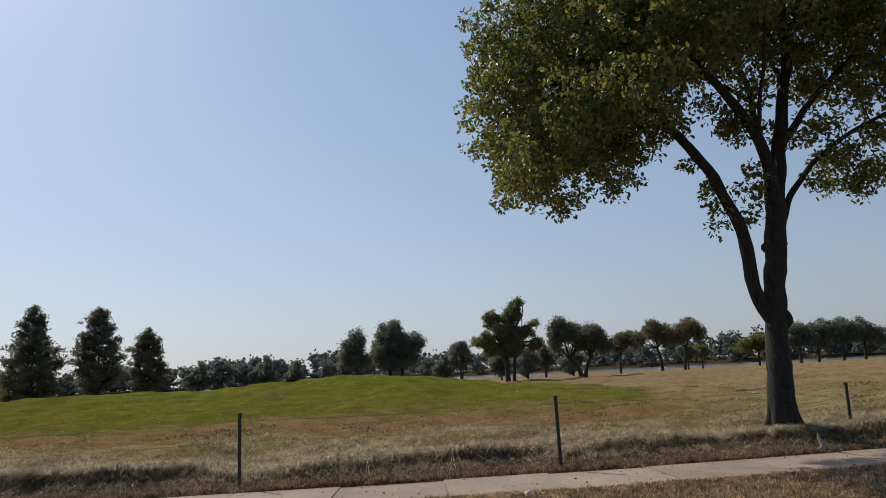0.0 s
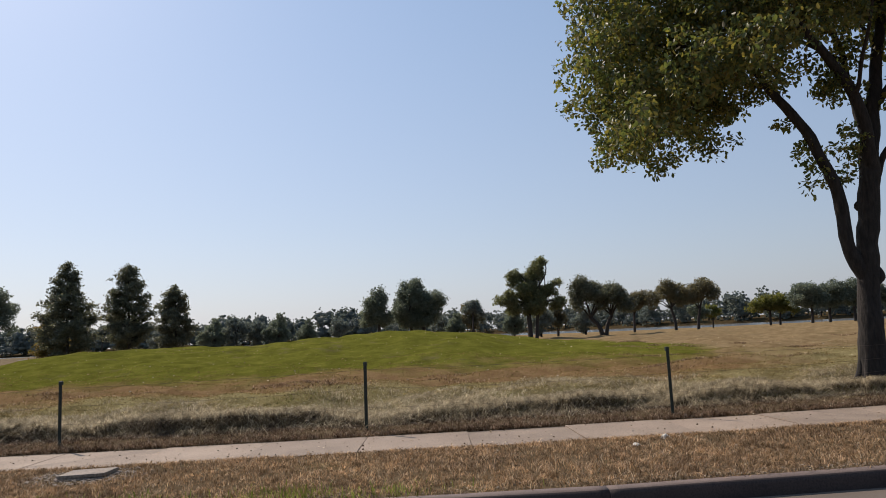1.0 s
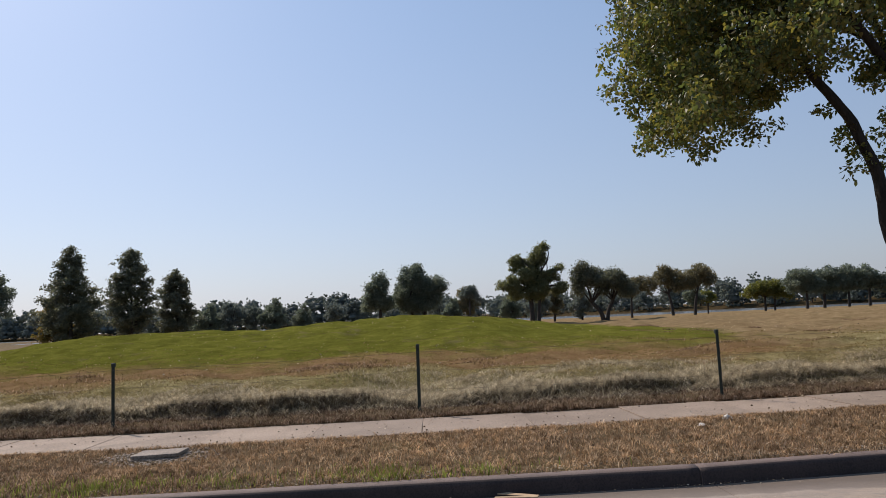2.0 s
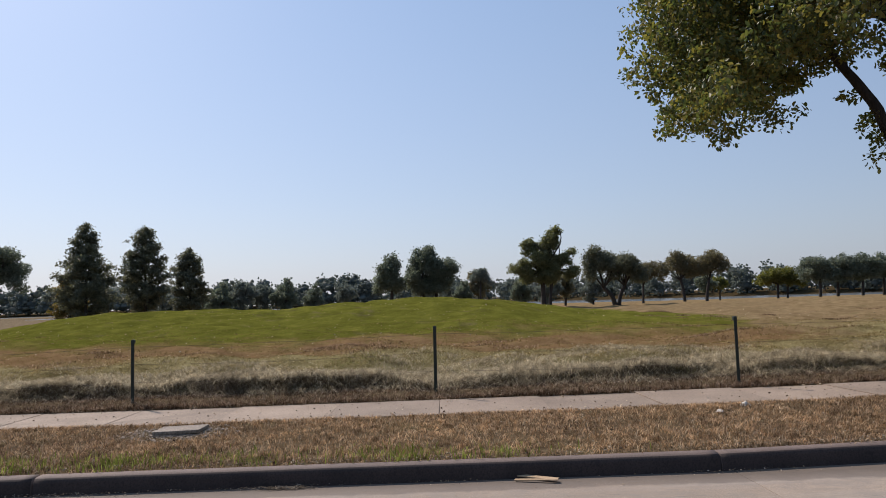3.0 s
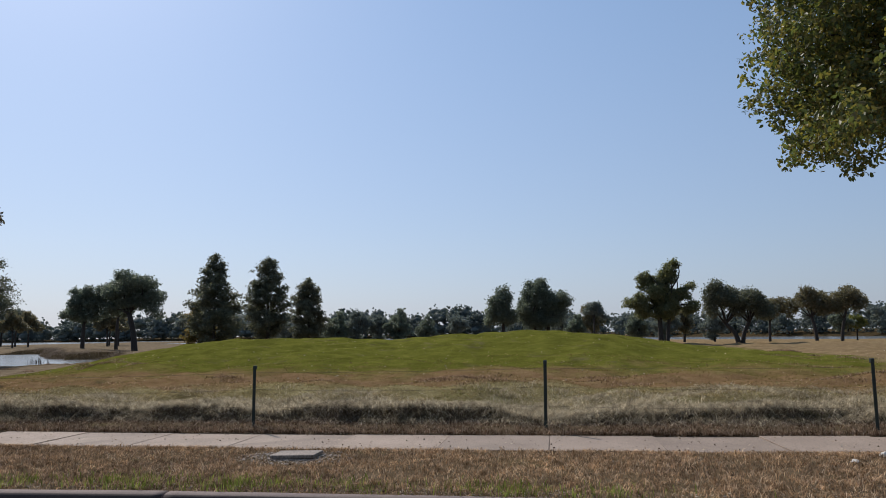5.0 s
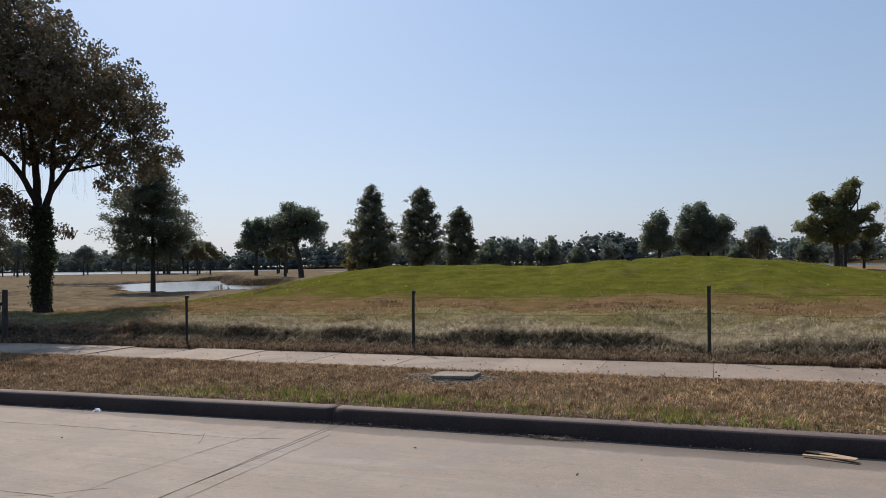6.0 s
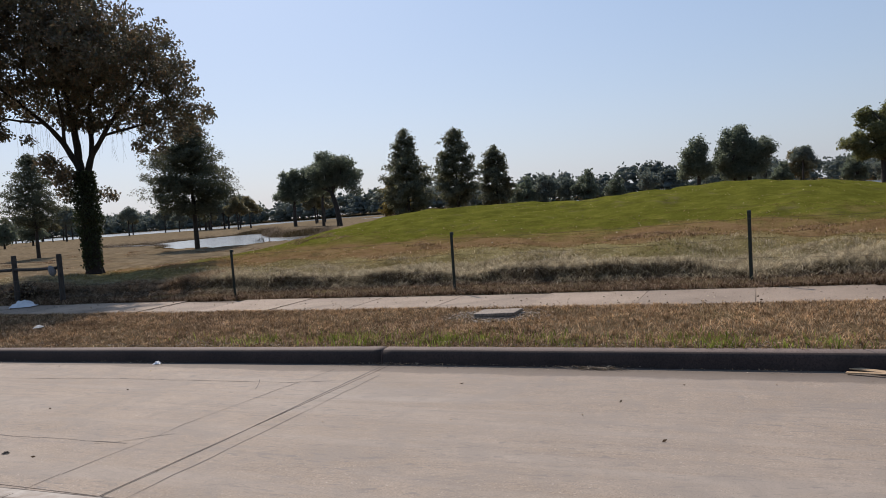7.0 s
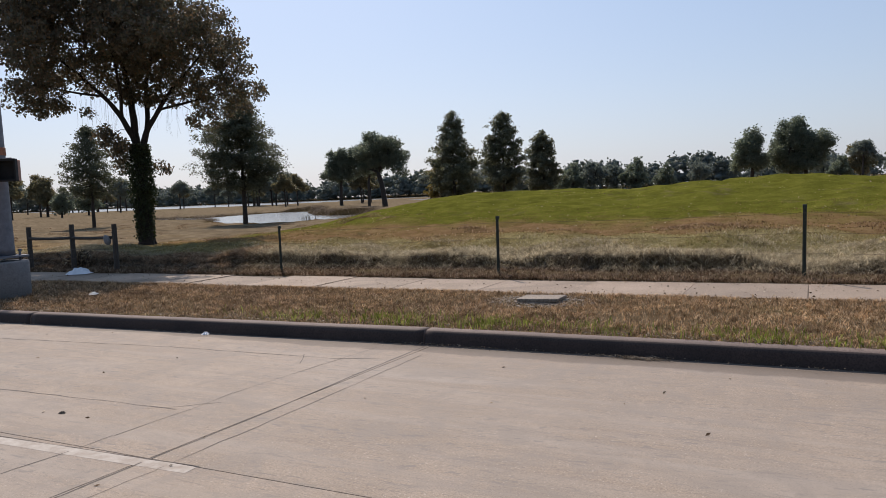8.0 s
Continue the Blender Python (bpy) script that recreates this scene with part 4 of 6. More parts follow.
for h in (1.15, 0.72, 0.5):
    bm = strand([(x, y - 0.09, h) for x, y, _ in BRACE], 0.004, 0.015)
    part("wire", bm, WIRE, brace, "thin rusty wire")
bm = bmesh.new()
bmesh.ops.create_uvsphere(bm, u_segments=14, v_segments=9, radius=1, matrix=pose(-16.62, 4.36, 0.93, 0, -28, 8) @ Matrix.Diagonal((0.085, 0.065, 0.125, 1)))
for v in bm.verts:
    v.co += Vector((0.03, 0.02, 0.03)) * noise.noise(v.co * 6)
part("wire_coil", bm, FOOTING, brace, "grey bundle of wire tied at the rail's end", True)

# ---- small things on the verge ----
meter = tagged(empty("meter_box", (-5.45, 2.05, 0.15)), "weathered concrete meter box with a flat lid set in bare soil", "meter box")
bm = bmesh.new()
for a, b, c, d in ((-0.3, 0.3, -0.22, -0.17), (-0.3, 0.3, 0.17, 0.22), (-0.3, -0.25, -0.17, 0.17), (0.25, 0.3, -0.17, 0.17)):
    box(bm, a, b, c, d, -0.15, 0.055, 0.008)
part("rim", bm, BOX, meter)
bm = bmesh.new()
box(bm, -0.285, 0.275, -0.2, 0.19, 0.058, 0.1, 0.012)
for v in bm.verts:
    v.co.z += 0.02 * v.co.x
part("lid", bm, BOX, meter, "chipped concrete lid")
rubble_rng = np.random.default_rng(8)
rv = []
for k in range(260):
    a = rubble_rng.uniform(0, 6.28)
    r = rubble_rng.uniform(0.3, 0.68)
    rv.append((-5.45 + math.cos(a) * r * 1.1, 2.02 + math.sin(a) * r * 0.75, rubble_rng.uniform(0.008, 0.028)))
bm = bmesh.new()
for x, y, s in rv:
    if not 2.72 < y:
        bmesh.ops.create_icosphere(bm, subdivisions=1, radius=s, matrix=pose(x, y, float(ground_z(x, y)) + s * 0.2 + 0.012, 0, 0, x * 900) @ Matrix.Diagonal((1, 0.8, 0.35, 1)))
tagged(part("gravel", bm, GRIT), "loose soil crumbs and stones round the meter box", "gravel", kind="stuff")

ring = rubble_rng.uniform(0, 6.283, 900)
ring_r = rubble_rng.uniform(0.3, 0.72, 900)
ring_xy = np.column_stack([-5.45 + np.cos(ring) * ring_r * 1.15, 2.0 + np.sin(ring) * ring_r * 0.75])
ring_xy = ring_xy[ring_xy[:, 1] < 2.66]
crumbs = leaves_mesh("soil_crumbs", np.column_stack([ring_xy, ground_z(ring_xy[:, 0], ring_xy[:, 1]) + rubble_rng.uniform(0.006, 0.03, len(ring_xy))]), 0.014, rubble_rng, 1.3, flat=True)
tagged(link_mesh("soil_crumbs", crumbs, GRIT), "pale crumbled soil and chips round the meter box", "soil", kind="stuff")

# grit and bits along the gutter
heap = rubble_rng.choice((-6.0, -4.1, -9.3, 0.5, -2.3, -12.4), 900, p=(0.33, 0.25, 0.12, 0.15, 0.08, 0.07))
hx = heap + rubble_rng.normal(size=900) * 0.45
hy = kerb_y(hx) - 0.03 - np.abs(rubble_rng.normal(size=900)) * 0.06
debris = leaves_mesh("gutter_debris", np.column_stack([hx, hy, -0.02 * hy + 0.01 + rubble_rng.uniform(0, 0.02, 900) * (hy > kerb_y(hx) - 0.09)]), 0.0095, rubble_rng, 1.8, flat=True)
tagged(link_mesh("gutter_debris", debris, DRY_BITS), "grit, dead leaves and bits of rubbish in the gutter", "debris", kind="stuff")
straw_at = rubble_rng.normal(size=(240, 2)) * (0.14, 0.025) + (-3.72, -0.07)
straws = leaves_mesh("gutter_straw", np.column_stack([straw_at, 0.008 + np.abs(rubble_rng.normal(size=240)) * 0.012]), 0.007, rubble_rng, 9.0, flat=True)
tagged(link_mesh("gutter_straw", straws, DRY_BITS), "little drift of dead straw lying in the gutter", "debris", kind="stuff")
fx, fy = rubble_rng.uniform(-14, 8, 60), rubble_rng.uniform(-4.5, -0.3, 60)
tagged(link_mesh("road_crumbs", leaves_mesh("road_crumbs", np.column_stack([fx, fy, -0.02 * fy + 0.007]), 0.018, rubble_rng, 2.0, flat=True), LITTER), "dark leaf crumbs scattered on the road", "debris", kind="stuff")


def crumpled(name, sx, sy, sz, place, turn, mat, label, category, seed):
    """A crumpled sheet lying on the ground."""
    bm = bmesh.new()
    n = 14
    grid = []
    for i in range(n):
        row = []
        for j in range(n):
            u, w = i / (n - 1) - 0.5, j / (n - 1) - 0.5
            e = max(0.0, 1 - (2 * abs(u)) ** 2.4) * max(0.0, 1 - (2 * abs(w)) ** 2.4)
            k = noise.noise(Vector((u * 5 + seed, w * 5, seed))) * 0.5 + abs(noise.noise(Vector((u * 9, w * 9 + seed, 1)))) * 0.5
            row.append(bm.verts.new((u * sx * (1 + 0.25 * k), w * sy * (1 + 0.25 * k), sz * e * (0.55 + 0.8 * k) + 0.006)))
        grid.append(row)
    for i in range(n - 1):
        for j in range(n - 1):
            bm.faces.new((grid[i][j], grid[i + 1][j], grid[i + 1][j + 1], grid[i][j + 1]))
    bm.faces.new([grid[i][0] for i in range(n)] + [grid[n - 1][j] for j in range(1, n)] + [grid[i][n - 1] for i in range(n - 2, -1, -1)] + [grid[0][j] for j in range(n - 2, 0, -1)])
    ob = part(name, bm, mat, smooth=True)
    ob.matrix_basis = pose(*place, 0, 0, turn)
    return tagged(ob, label, category)


# a heap of cut brush under the brace
brush_rng = np.random.default_rng(44)
brush = tagged(empty("brush_pile", (-18.15, 4.72, float(ground_z(-18.15, 4.72)))), "low heap of dead brush and dry leaves at a timber post", "brush pile")
bm = bmesh.new()
for k in range(46):
    a, r, h = brush_rng.uniform(0, 6.28), brush_rng.uniform(0.1, 0.42), brush_rng.uniform(0.12, 0.42)
    x, y = brush_rng.normal() * 0.14, brush_rng.normal() * 0.08
    tube(bm, [(x, y, -0.02), (x + 0.5 * r * math.cos(a), y + 0.3 * r * math.sin(a), h * 0.8), (x + r * math.cos(a), y + 0.6 * r * math.sin(a), h)], [0.009, 0.007, 0.003], 4)
part("twigs", bm, DEADWOOD, brush)
heap_pts = lobe_points(brush_rng, [(0, 0, 0.12, 0.42, 0.26, 0.16), (0.1, 0, 0.24, 0.24, 0.16, 0.12)], 900, 6, 0.04, 0.3)
link_mesh("dry_leaves", leaves_mesh("dry_leaves", heap_pts, 0.045, brush_rng), LITTER, brush)

crumpled("plastic_bag", 0.46, 0.3, 0.2, (-17.0, 3.86, 0.2), 25, WHITE_BAG, "crumpled white plastic bag lying on the shaded pavement", "bag", 3)
crumpled("paper_scrap", 0.13, 0.22, 0.05, (-13.2, 1.3, 0.2), 40, PAPER, "pale scrap of paper lying in the verge grass", "litter", 7)
crumpled("paper_cup", 0.13, 0.09, 0.07, (1.6, 2.6, 0.19), 10, PAPER, "crushed white cup in the brown verge grass", "litter", 9)
crumpled("paper_scrap", 0.09, 0.08, 0.04, (1.12, 2.2, 0.19), 50, PAPER, "small white scrap in the brown verge grass", "litter", 12)
crumpled("paper_scrap", 0.09, 0.07, 0.04, (-9.15, -0.22, 0.003), 20, WHITE_BAG, "small white scrap in the gutter", "litter", 14)
crumpled("dead_leaf", 0.05, 0.034, 0.018, (-7.53, -3.37, 0.066), 20, DEADWOOD, "dark curled dead leaf on the road", "leaf", 17)

card = tagged(empty("cardboard_strip", (-1.44, -0.1, 0.004)), "torn folded strip of brown cardboard against the kerb", "litter")
for (l, w, h, rz, ry) in ((0.46, 0.055, 0.01, -34, 3), (0.4, 0.035, 0.01, -20, -2)):
    bm = bmesh.new()
    box(bm, -l / 2, l / 2, -w / 2, w / 2, 0, h, 0.003)
    for v in bm.verts:
        v.co.y += 0.25 * v.co.x * abs(v.co.x)
        v.co.z += 0.06 * (v.co.x + 0.2) ** 2
    o = part("flap", bm, CARD, card)
    o.matrix_basis = pose(0, 0.02 * ry, 0.014, 6, ry * 0.5, rz)

bm = bmesh.new()
limb(bm, [(0, 0, -0.1), (0.01, -0.01, 0.1), (-0.03, 0.02, 0.22), (-0.05, 0.02, 0.34)], [0.075, 0.055, 0.035, 0.01], 9, 4)
limb(bm, [(0.0, 0, 0.02), (-0.1, -0.04, 0.03), (-0.2, -0.06, -0.04)], [0.04, 0.03, 0.015], 8, 3)
root = part("dead_stump", bm, PALE_WOOD, smooth=True)
root.location, root.scale = (6.3, 4.85, float(ground_z(6.3, 4.85))), (0.75, 0.75, 0.75)
tagged(root, "bleached broken stump of a sapling in the shaded bank", "stump")

# ---- signal pole ----
signal = tagged(empty("signal_pole", (-14.97, 0.85, 0.17)), "grey steel signal pole bolted to a round concrete footing", "signal pole")


def ring_solid(profile, sides=28):
    bm = bmesh.new()
    rings = [[bm.verts.new((r * math.cos(2 * math.pi * s / sides), r * math.sin(2 * math.pi * s / sides), z)) for s in range(sides)] for r, z in profile]
    for a, b in zip(rings, rings[1:]):
        for s in range(sides):
            bm.faces.new((a[s], a[(s + 1) % sides], b[(s + 1) % sides], b[s]))
    bm.faces.new(rings[0][::-1])
    bm.faces.new(rings[-1])
    return bm


part("footing", ring_solid([(0.45, -0.4), (0.45, 0.61), (0.44, 0.63), (0.0001 + 0.42, 0.635)]), FOOTING, signal, "round grey concrete footing", True)
bm = bmesh.new()
box(bm, -0.33, 0.33, -0.33, 0.33, 0.69, 0.73, 0.008)
part("base_plate", bm, STEEL, signal)
for a in (45, 135, 225, 315):
    bm = ring_solid([(0.02, 0.6), (0.02, 0.8), (0.034, 0.8), (0.034, 0.83), (0.012, 0.84)], 8)
    o = part("anchor_bolt", bm, STEEL, signal)
    o.location = (0.32 * math.cos(radians(a)), 0.32 * math.sin(radians(a)), 0)
part("shaft", ring_solid([(0.25, 0.73), (0.245, 0.85), (0.235, 1.6), (0.2, 5.0), (0.17, 8.5), (0.16, 8.52)]), STEEL, signal, "tapered galvanised shaft", True)
for z in (2.02, 2.47):
    part("strap", ring_solid([(0.231, z), (0.238, z + 0.005), (0.236, z + 0.13), (0.229, z + 0.135)]), RUST, signal, "rusty orange strap")
lamp = part("signal_head", (lambda b: (box(b, -0.14, 0.14, -0.12, 0.12, 0, 0.36, 0.02), b)[1])(bmesh.new()), HOUSING, signal, "faded brown pedestrian signal head")
lamp.matrix_basis = pose(0.5, 0.0, 2.01, 0, 0, 42)
bm = bmesh.new()
for x0, x1, z0, z1 in ((-0.15, 0.15, 0.33, 0.37), (-0.15, 0.15, -0.01, 0.02), (-0.155, -0.13, 0.0, 0.36), (0.13, 0.155, 0.0, 0.36)):
    box(bm, x0, x1, -0.26, -0.11, z0, z1, 0.004)
part("visor", bm, BLACK, lamp, "black visor round the lens")
bm = bmesh.new()
box(bm, -0.128, 0.128, -0.13, -0.118, 0.02, 0.33, 0.003)
part("lens", bm, BLACK, lamp, "unlit dark lens")
bm = bmesh.new()
box(bm, -0.04, 0.04, -0.02, 0.02, 0.36, 0.4, 0.005)
part("bracket", bm, STEEL, lamp)
bm = bmesh.new()
tube(bm, [(0.1, 0.0, 2.2), (0.5, 0.0, 2.2)], [0.03, 0.03], 8)
part("arm", bm, STEEL, signal)

# dead grass overhanging the pond's banks, its dark tone standing in for the bank's shade
fringe = g.uniform((-70, 38), (-33, 70), (60000, 2))
rim_d = polygon_distance(fringe[:, 0] + wave(fringe[:, 0], fringe[:, 1], 0.5, 0.35), fringe[:, 1] + wave(fringe[:, 0], fringe[:, 1], 0.55, 0.35, 3), POND)
fringe = fringe[(rim_d > 0.1) & (rim_d < 1.0) & (patchy(fringe[:, 0], fringe[:, 1], 0.6, 4) > 0.25)]
tussocks("pond_edge_grass", fringe[:1500], 0.4, BLADE_SHADE, "dead grass tufts toned dark for shade on the bank of the pond", g, 12, 0.3, 1.2, 0.8)

# reeds at the pond's edge
bm = bmesh.new()
reed_rng = np.random.default_rng(31)
for k in range(34):
    x, y, hgt = reed_rng.normal() * 0.35, reed_rng.normal() * 0.2, reed_rng.uniform(0.3, 0.62)
    tube(bm, [(x, y, -0.3), (x + reed_rng.normal() * 0.05, y, hgt * 0.6), (x + reed_rng.normal() * 0.16, y, hgt)], [0.012, 0.01, 0.004], 4)
reeds = part("reed_clump", bm, DEADWOOD)
reeds.location = (-36.3, 37.6, 0)
tagged(reeds, "thin clump of dead reeds standing in the pond", "reeds", kind="stuff")


# ---- trees ----
def tree(name, place, label, wood, leaf, make_wood, points, size, rng, group="", stretch=1.7, droop=0.0, bark_label=""):
    ob = tagged(empty(name, place), label, "tree", group)
    bm = bmesh.new()
    make_wood(bm, rng)
    part("trunk", bm, wood, ob, bark_label, True)
    link_mesh("crown", leaves_mesh("crown", points, size, rng, stretch, droop), leaf, ob)
    return ob


def ovate_mesh(name, centres, ways, size, rng):
    """Ovate leaves folded along the midrib, six corners each, that point along ways."""
    n = len(centres)
    d = ways / np.linalg.norm(ways, axis=1)[:, None]
    u = np.cross(d, rng.normal(size=(n, 3)) * (0.6, 0.6, 1))
    u /= np.linalg.norm(u, axis=1)[:, None]
    w = np.cross(d, u)
    s = (size * rng.uniform(0.65, 1.25, n))[:, None]
    curl = rng.uniform(-0.12, 0.3, n)[:, None]
    v = np.empty((n, 6, 3))
    v[:, 0] = centres - d * s * 0.5
    v[:, 3] = centres + d * s * 0.5 - w * s * curl * 0.5
    for k, along_leaf, wide in ((1, -0.22, 0.24), (2, 0.16, 0.25)):
        for c, sgn in ((k, 1), (6 - k, -1)):
            v[:, c] = centres + d * s * along_leaf + u * s * wide * sgn + w * s * (0.09 + curl * 0.12)
    k = np.arange(n)[:, None] * 6
    return np_mesh(name, v.reshape(-1, 3), np.concatenate([k + (0, 1, 2, 3), k + (0, 3, 4, 5)]))


def spread_points(rng, lobes, count, apart, holes=()):
    """Places of leaf bunches in the lobes, kept apart from one another, thinner towards the inside."""
    vol = np.array([l[3] * l[4] * l[5] for l in lobes])
    which = rng.choice(len(lobes), count * 6, p=vol / vol.sum())
    d = rng.normal(size=(count * 6, 3))
    d /= np.linalg.norm(d, axis=1)[:, None]
    r = rng.uniform(0, 1, count * 6) ** 0.42
    bulge = np.array([1 + 0.28 * noise.noise(Vector((a * 2.3 + q * 3.7, b * 2.3, c * 2.3))) for (a, b, c), q in zip(d, which)])
    l = np.array(lobes)[which]
    p = l[:, :3] + d * (r * bulge)[:, None] * l[:, 3:]
    p = in_reach(p, holes)
    kept, grid = [], {}
    for q in p:
        key = tuple((q // apart).astype(int))
        near = (o for i in (-1, 0, 1) for j in (-1, 0, 1) for k in (-1, 0, 1) for o in grid.get((key[0] + i, key[1] + j, key[2] + k), ()))
        if all((o[0] - q[0]) ** 2 + (o[1] - q[1]) ** 2 + (o[2] - q[2]) ** 2 > apart * apart for o in near):
            grid.setdefault(key, []).append(tuple(q))
            kept.append(q)
            if len(kept) == count:
                break
    return np.array(kept)


def leafy_tree(name, place, turn, label, wood_mat, leaf, limbs, bunches, per, reach, size, rng, bark_label, droop=0.45):
    """A tree whose leaf bunches hang on twigs that spring from the nearest piece of limb."""
    ob = tagged(empty(name, place), label, "tree")
    ob.rotation_euler.z = radians(turn)
    bm, nodes = bmesh.new(), []
    for pts, radii, sides in limbs:
        path, rad = smooth_path(pts, radii, 6)
        wob = [p + Vector((noise.noise(p * 1.7), noise.noise(p * 1.7 + Vector((9, 0, 0))), 0)) * 0.05 for p in path]
        tube(bm, wob, [r * (1 + 0.14 * noise.noise(p * 5)) for r, p in zip(rad, path)], sides)
        nodes += [(*p, r) for p, r in zip(wob, rad) if p.z > 2.0]
    nodes = np.array(nodes)
    part("trunk", bm, wood_mat, ob, bark_label, True)
    twigs = bmesh.new()
    order = np.argsort(((bunches[:, None, :2] - nodes[None, :, :2]) ** 2).sum(2).min(1))
    for c in bunches[order]:
        gap = nodes[:, :3] - c
        cost = (gap ** 2).sum(1) + 0.8 * np.clip(gap[:, 2], 0, None) ** 2
        k = int(cost.argmin())
        a, q = Vector(nodes[k, :3]), Vector(c)
        m = a.lerp(q, 0.5) + Vector(rng.normal(size=3)) * (q - a).length * 0.1 + Vector((0, 0, 0.09 * (q - a).length))
        r0 = float(min(nodes[k, 3] * 0.6, 0.008 + 0.016 * (q - a).length))
        tube(twigs, [a, m, q], [r0, r0 * 0.75, 0.004], 4)
        nodes = np.vstack([nodes, (*m, r0 * 0.75), (*q, 0.006)])
    tagged(part("twig_work", twigs, wood_mat, ob, "thin dark twigs"), kind="stuff")
    n = len(bunches)
    local = rng.normal(size=(n, per, 3))
    local *= (rng.uniform(0, 1, (n, per, 1)) ** 0.4) / np.linalg.norm(local, axis=2, keepdims=True) * reach * rng.uniform(0.75, 1.25, (n, 1, 1)) * (1, 1, 0.8)
    centre = (bunches[:, None] + local).reshape(-1, 3)
    ways = (local / reach * 0.6 + rng.normal(size=(n, per, 3)) * 0.75).reshape(-1, 3) + (0, 0, -droop)
    link_mesh("crown", ovate_mesh("crown", centre, ways, size, rng), leaf, ob)
    return ob


# the broad tree by the fence, forked low
OAK_LIMBS = [
    ([(0.02, 0, -0.35), (0.02, 0, 0.1), (0.04, 0, 0.8), (0.1, 0, 1.7), (0.18, 0, 2.4), (0.31, 0.02, 3.3), (0.42, 0.04, 3.95)], [0.31, 0.24, 0.2, 0.185, 0.18, 0.18, 0.165], 16),
    ([(0.1, 0, 1.55), (-0.08, -0.02, 1.95), (-0.22, -0.06, 2.3), (-0.34, -0.1, 3.27), (-0.7, -0.12, 4.2), (-1.23, -0.05, 5.06), (-1.8, 0.05, 5.85), (-2.9, 0.1, 6.9)], [0.12, 0.125, 0.115, 0.1, 0.09, 0.075, 0.05, 0.02], 10),
    ([(0.38, 0.02, 3.6), (0.55, 0.1, 4.4), (0.76, 0.2, 5.37), (1.03, 0.3, 6.43), (1.2, 0.4, 8.2), (1.2, 0.4, 9.8)], [0.15, 0.13, 0.11, 0.09, 0.05, 0.015], 10),
    ([(0.36, 0.0, 3.5), (0.28, -0.2, 4.1), (0.08, -0.35, 4.7), (-0.38, -0.5, 5.44), (-0.95, -0.6, 6.1), (-1.9, -0.6, 7.2), (-2.8, -0.7, 8.2)], [0.13, 0.11, 0.1, 0.085, 0.065, 0.04, 0.015], 10),
    ([(0.42, 0.0, 3.85), (0.42, 0.2, 4.6), (0.4, 0.4, 5.39), (0.4, 0.6, 6.14), (0.1, 0.9, 7.6), (-0.2, 1.2, 9.0)], [0.09, 0.075, 0.065, 0.055, 0.035, 0.012], 8),
    ([(0.46, 0.05, 3.4), (0.75, 0.05, 3.95), (1.25, 0.0, 4.5), (1.9, -0.1, 4.95), (2.7, -0.2, 5.3), (3.8, -0.3, 5.7)], [0.07, 0.055, 0.045, 0.036, 0.026, 0.01], 8),
    ([(0.62, 0.12, 4.7), (0.95, 0.1, 5.2), (1.26, 0.0, 5.56), (2.0, -0.2, 6.3), (2.9, -0.3, 7.2)], [0.075, 0.065, 0.055, 0.035, 0.012], 8),
    ([(-1.4, -0.05, 5.2), (-1.9, 0.3, 5.45), (-2.5, 0.5, 5.4), (-3.2, 0.5, 5.1), (-3.6, 0.4, 4.5)], [0.05, 0.04, 0.032, 0.022, 0.01], 7),
    ([(-1.8, 0.05, 5.85), (-3.0, -0.4, 5.9), (-4.0, -0.6, 5.9)], [0.045, 0.03, 0.012], 6),
    ([(0.35, 0.5, 5.8), (0.0, 1.4, 6.6), (-0.8, 2.2, 7.2)], [0.05, 0.035, 0.012], 6),
    ([(0.9, 0.3, 6.0), (1.3, 1.3, 6.8), (1.8, 2.3, 7.2)], [0.05, 0.035, 0.012], 6),
    ([(0.0, -0.4, 4.8), (-0.1, -1.2, 5.8), (-0.3, -2.0, 6.8)], [0.04, 0.03, 0.012], 6),
    ([(0.1, 0.05, 2.95), (0.3, 0.16, 3.0), (0.5, 0.05, 3.02)], [0.1, 0.14, 0.04], 8),
    ([(0.16, 0, 1.55), (0.27, -0.03, 1.68), (0.26, -0.03, 1.85)], [0.08, 0.09, 0.03], 8),
]
for k in range(7):
    a = k * 0.9 + 0.3
    OAK_LIMBS.append(([(0.02 + 0.34 * math.cos(a), 0.34 * math.sin(a), -0.16), (0.02 + 0.2 * math.cos(a), 0.2 * math.sin(a), 0.05), (0.02 + 0.14 * math.cos(a), 0.14 * math.sin(a), 0.5)], [0.04, 0.075, 0.07], 7))
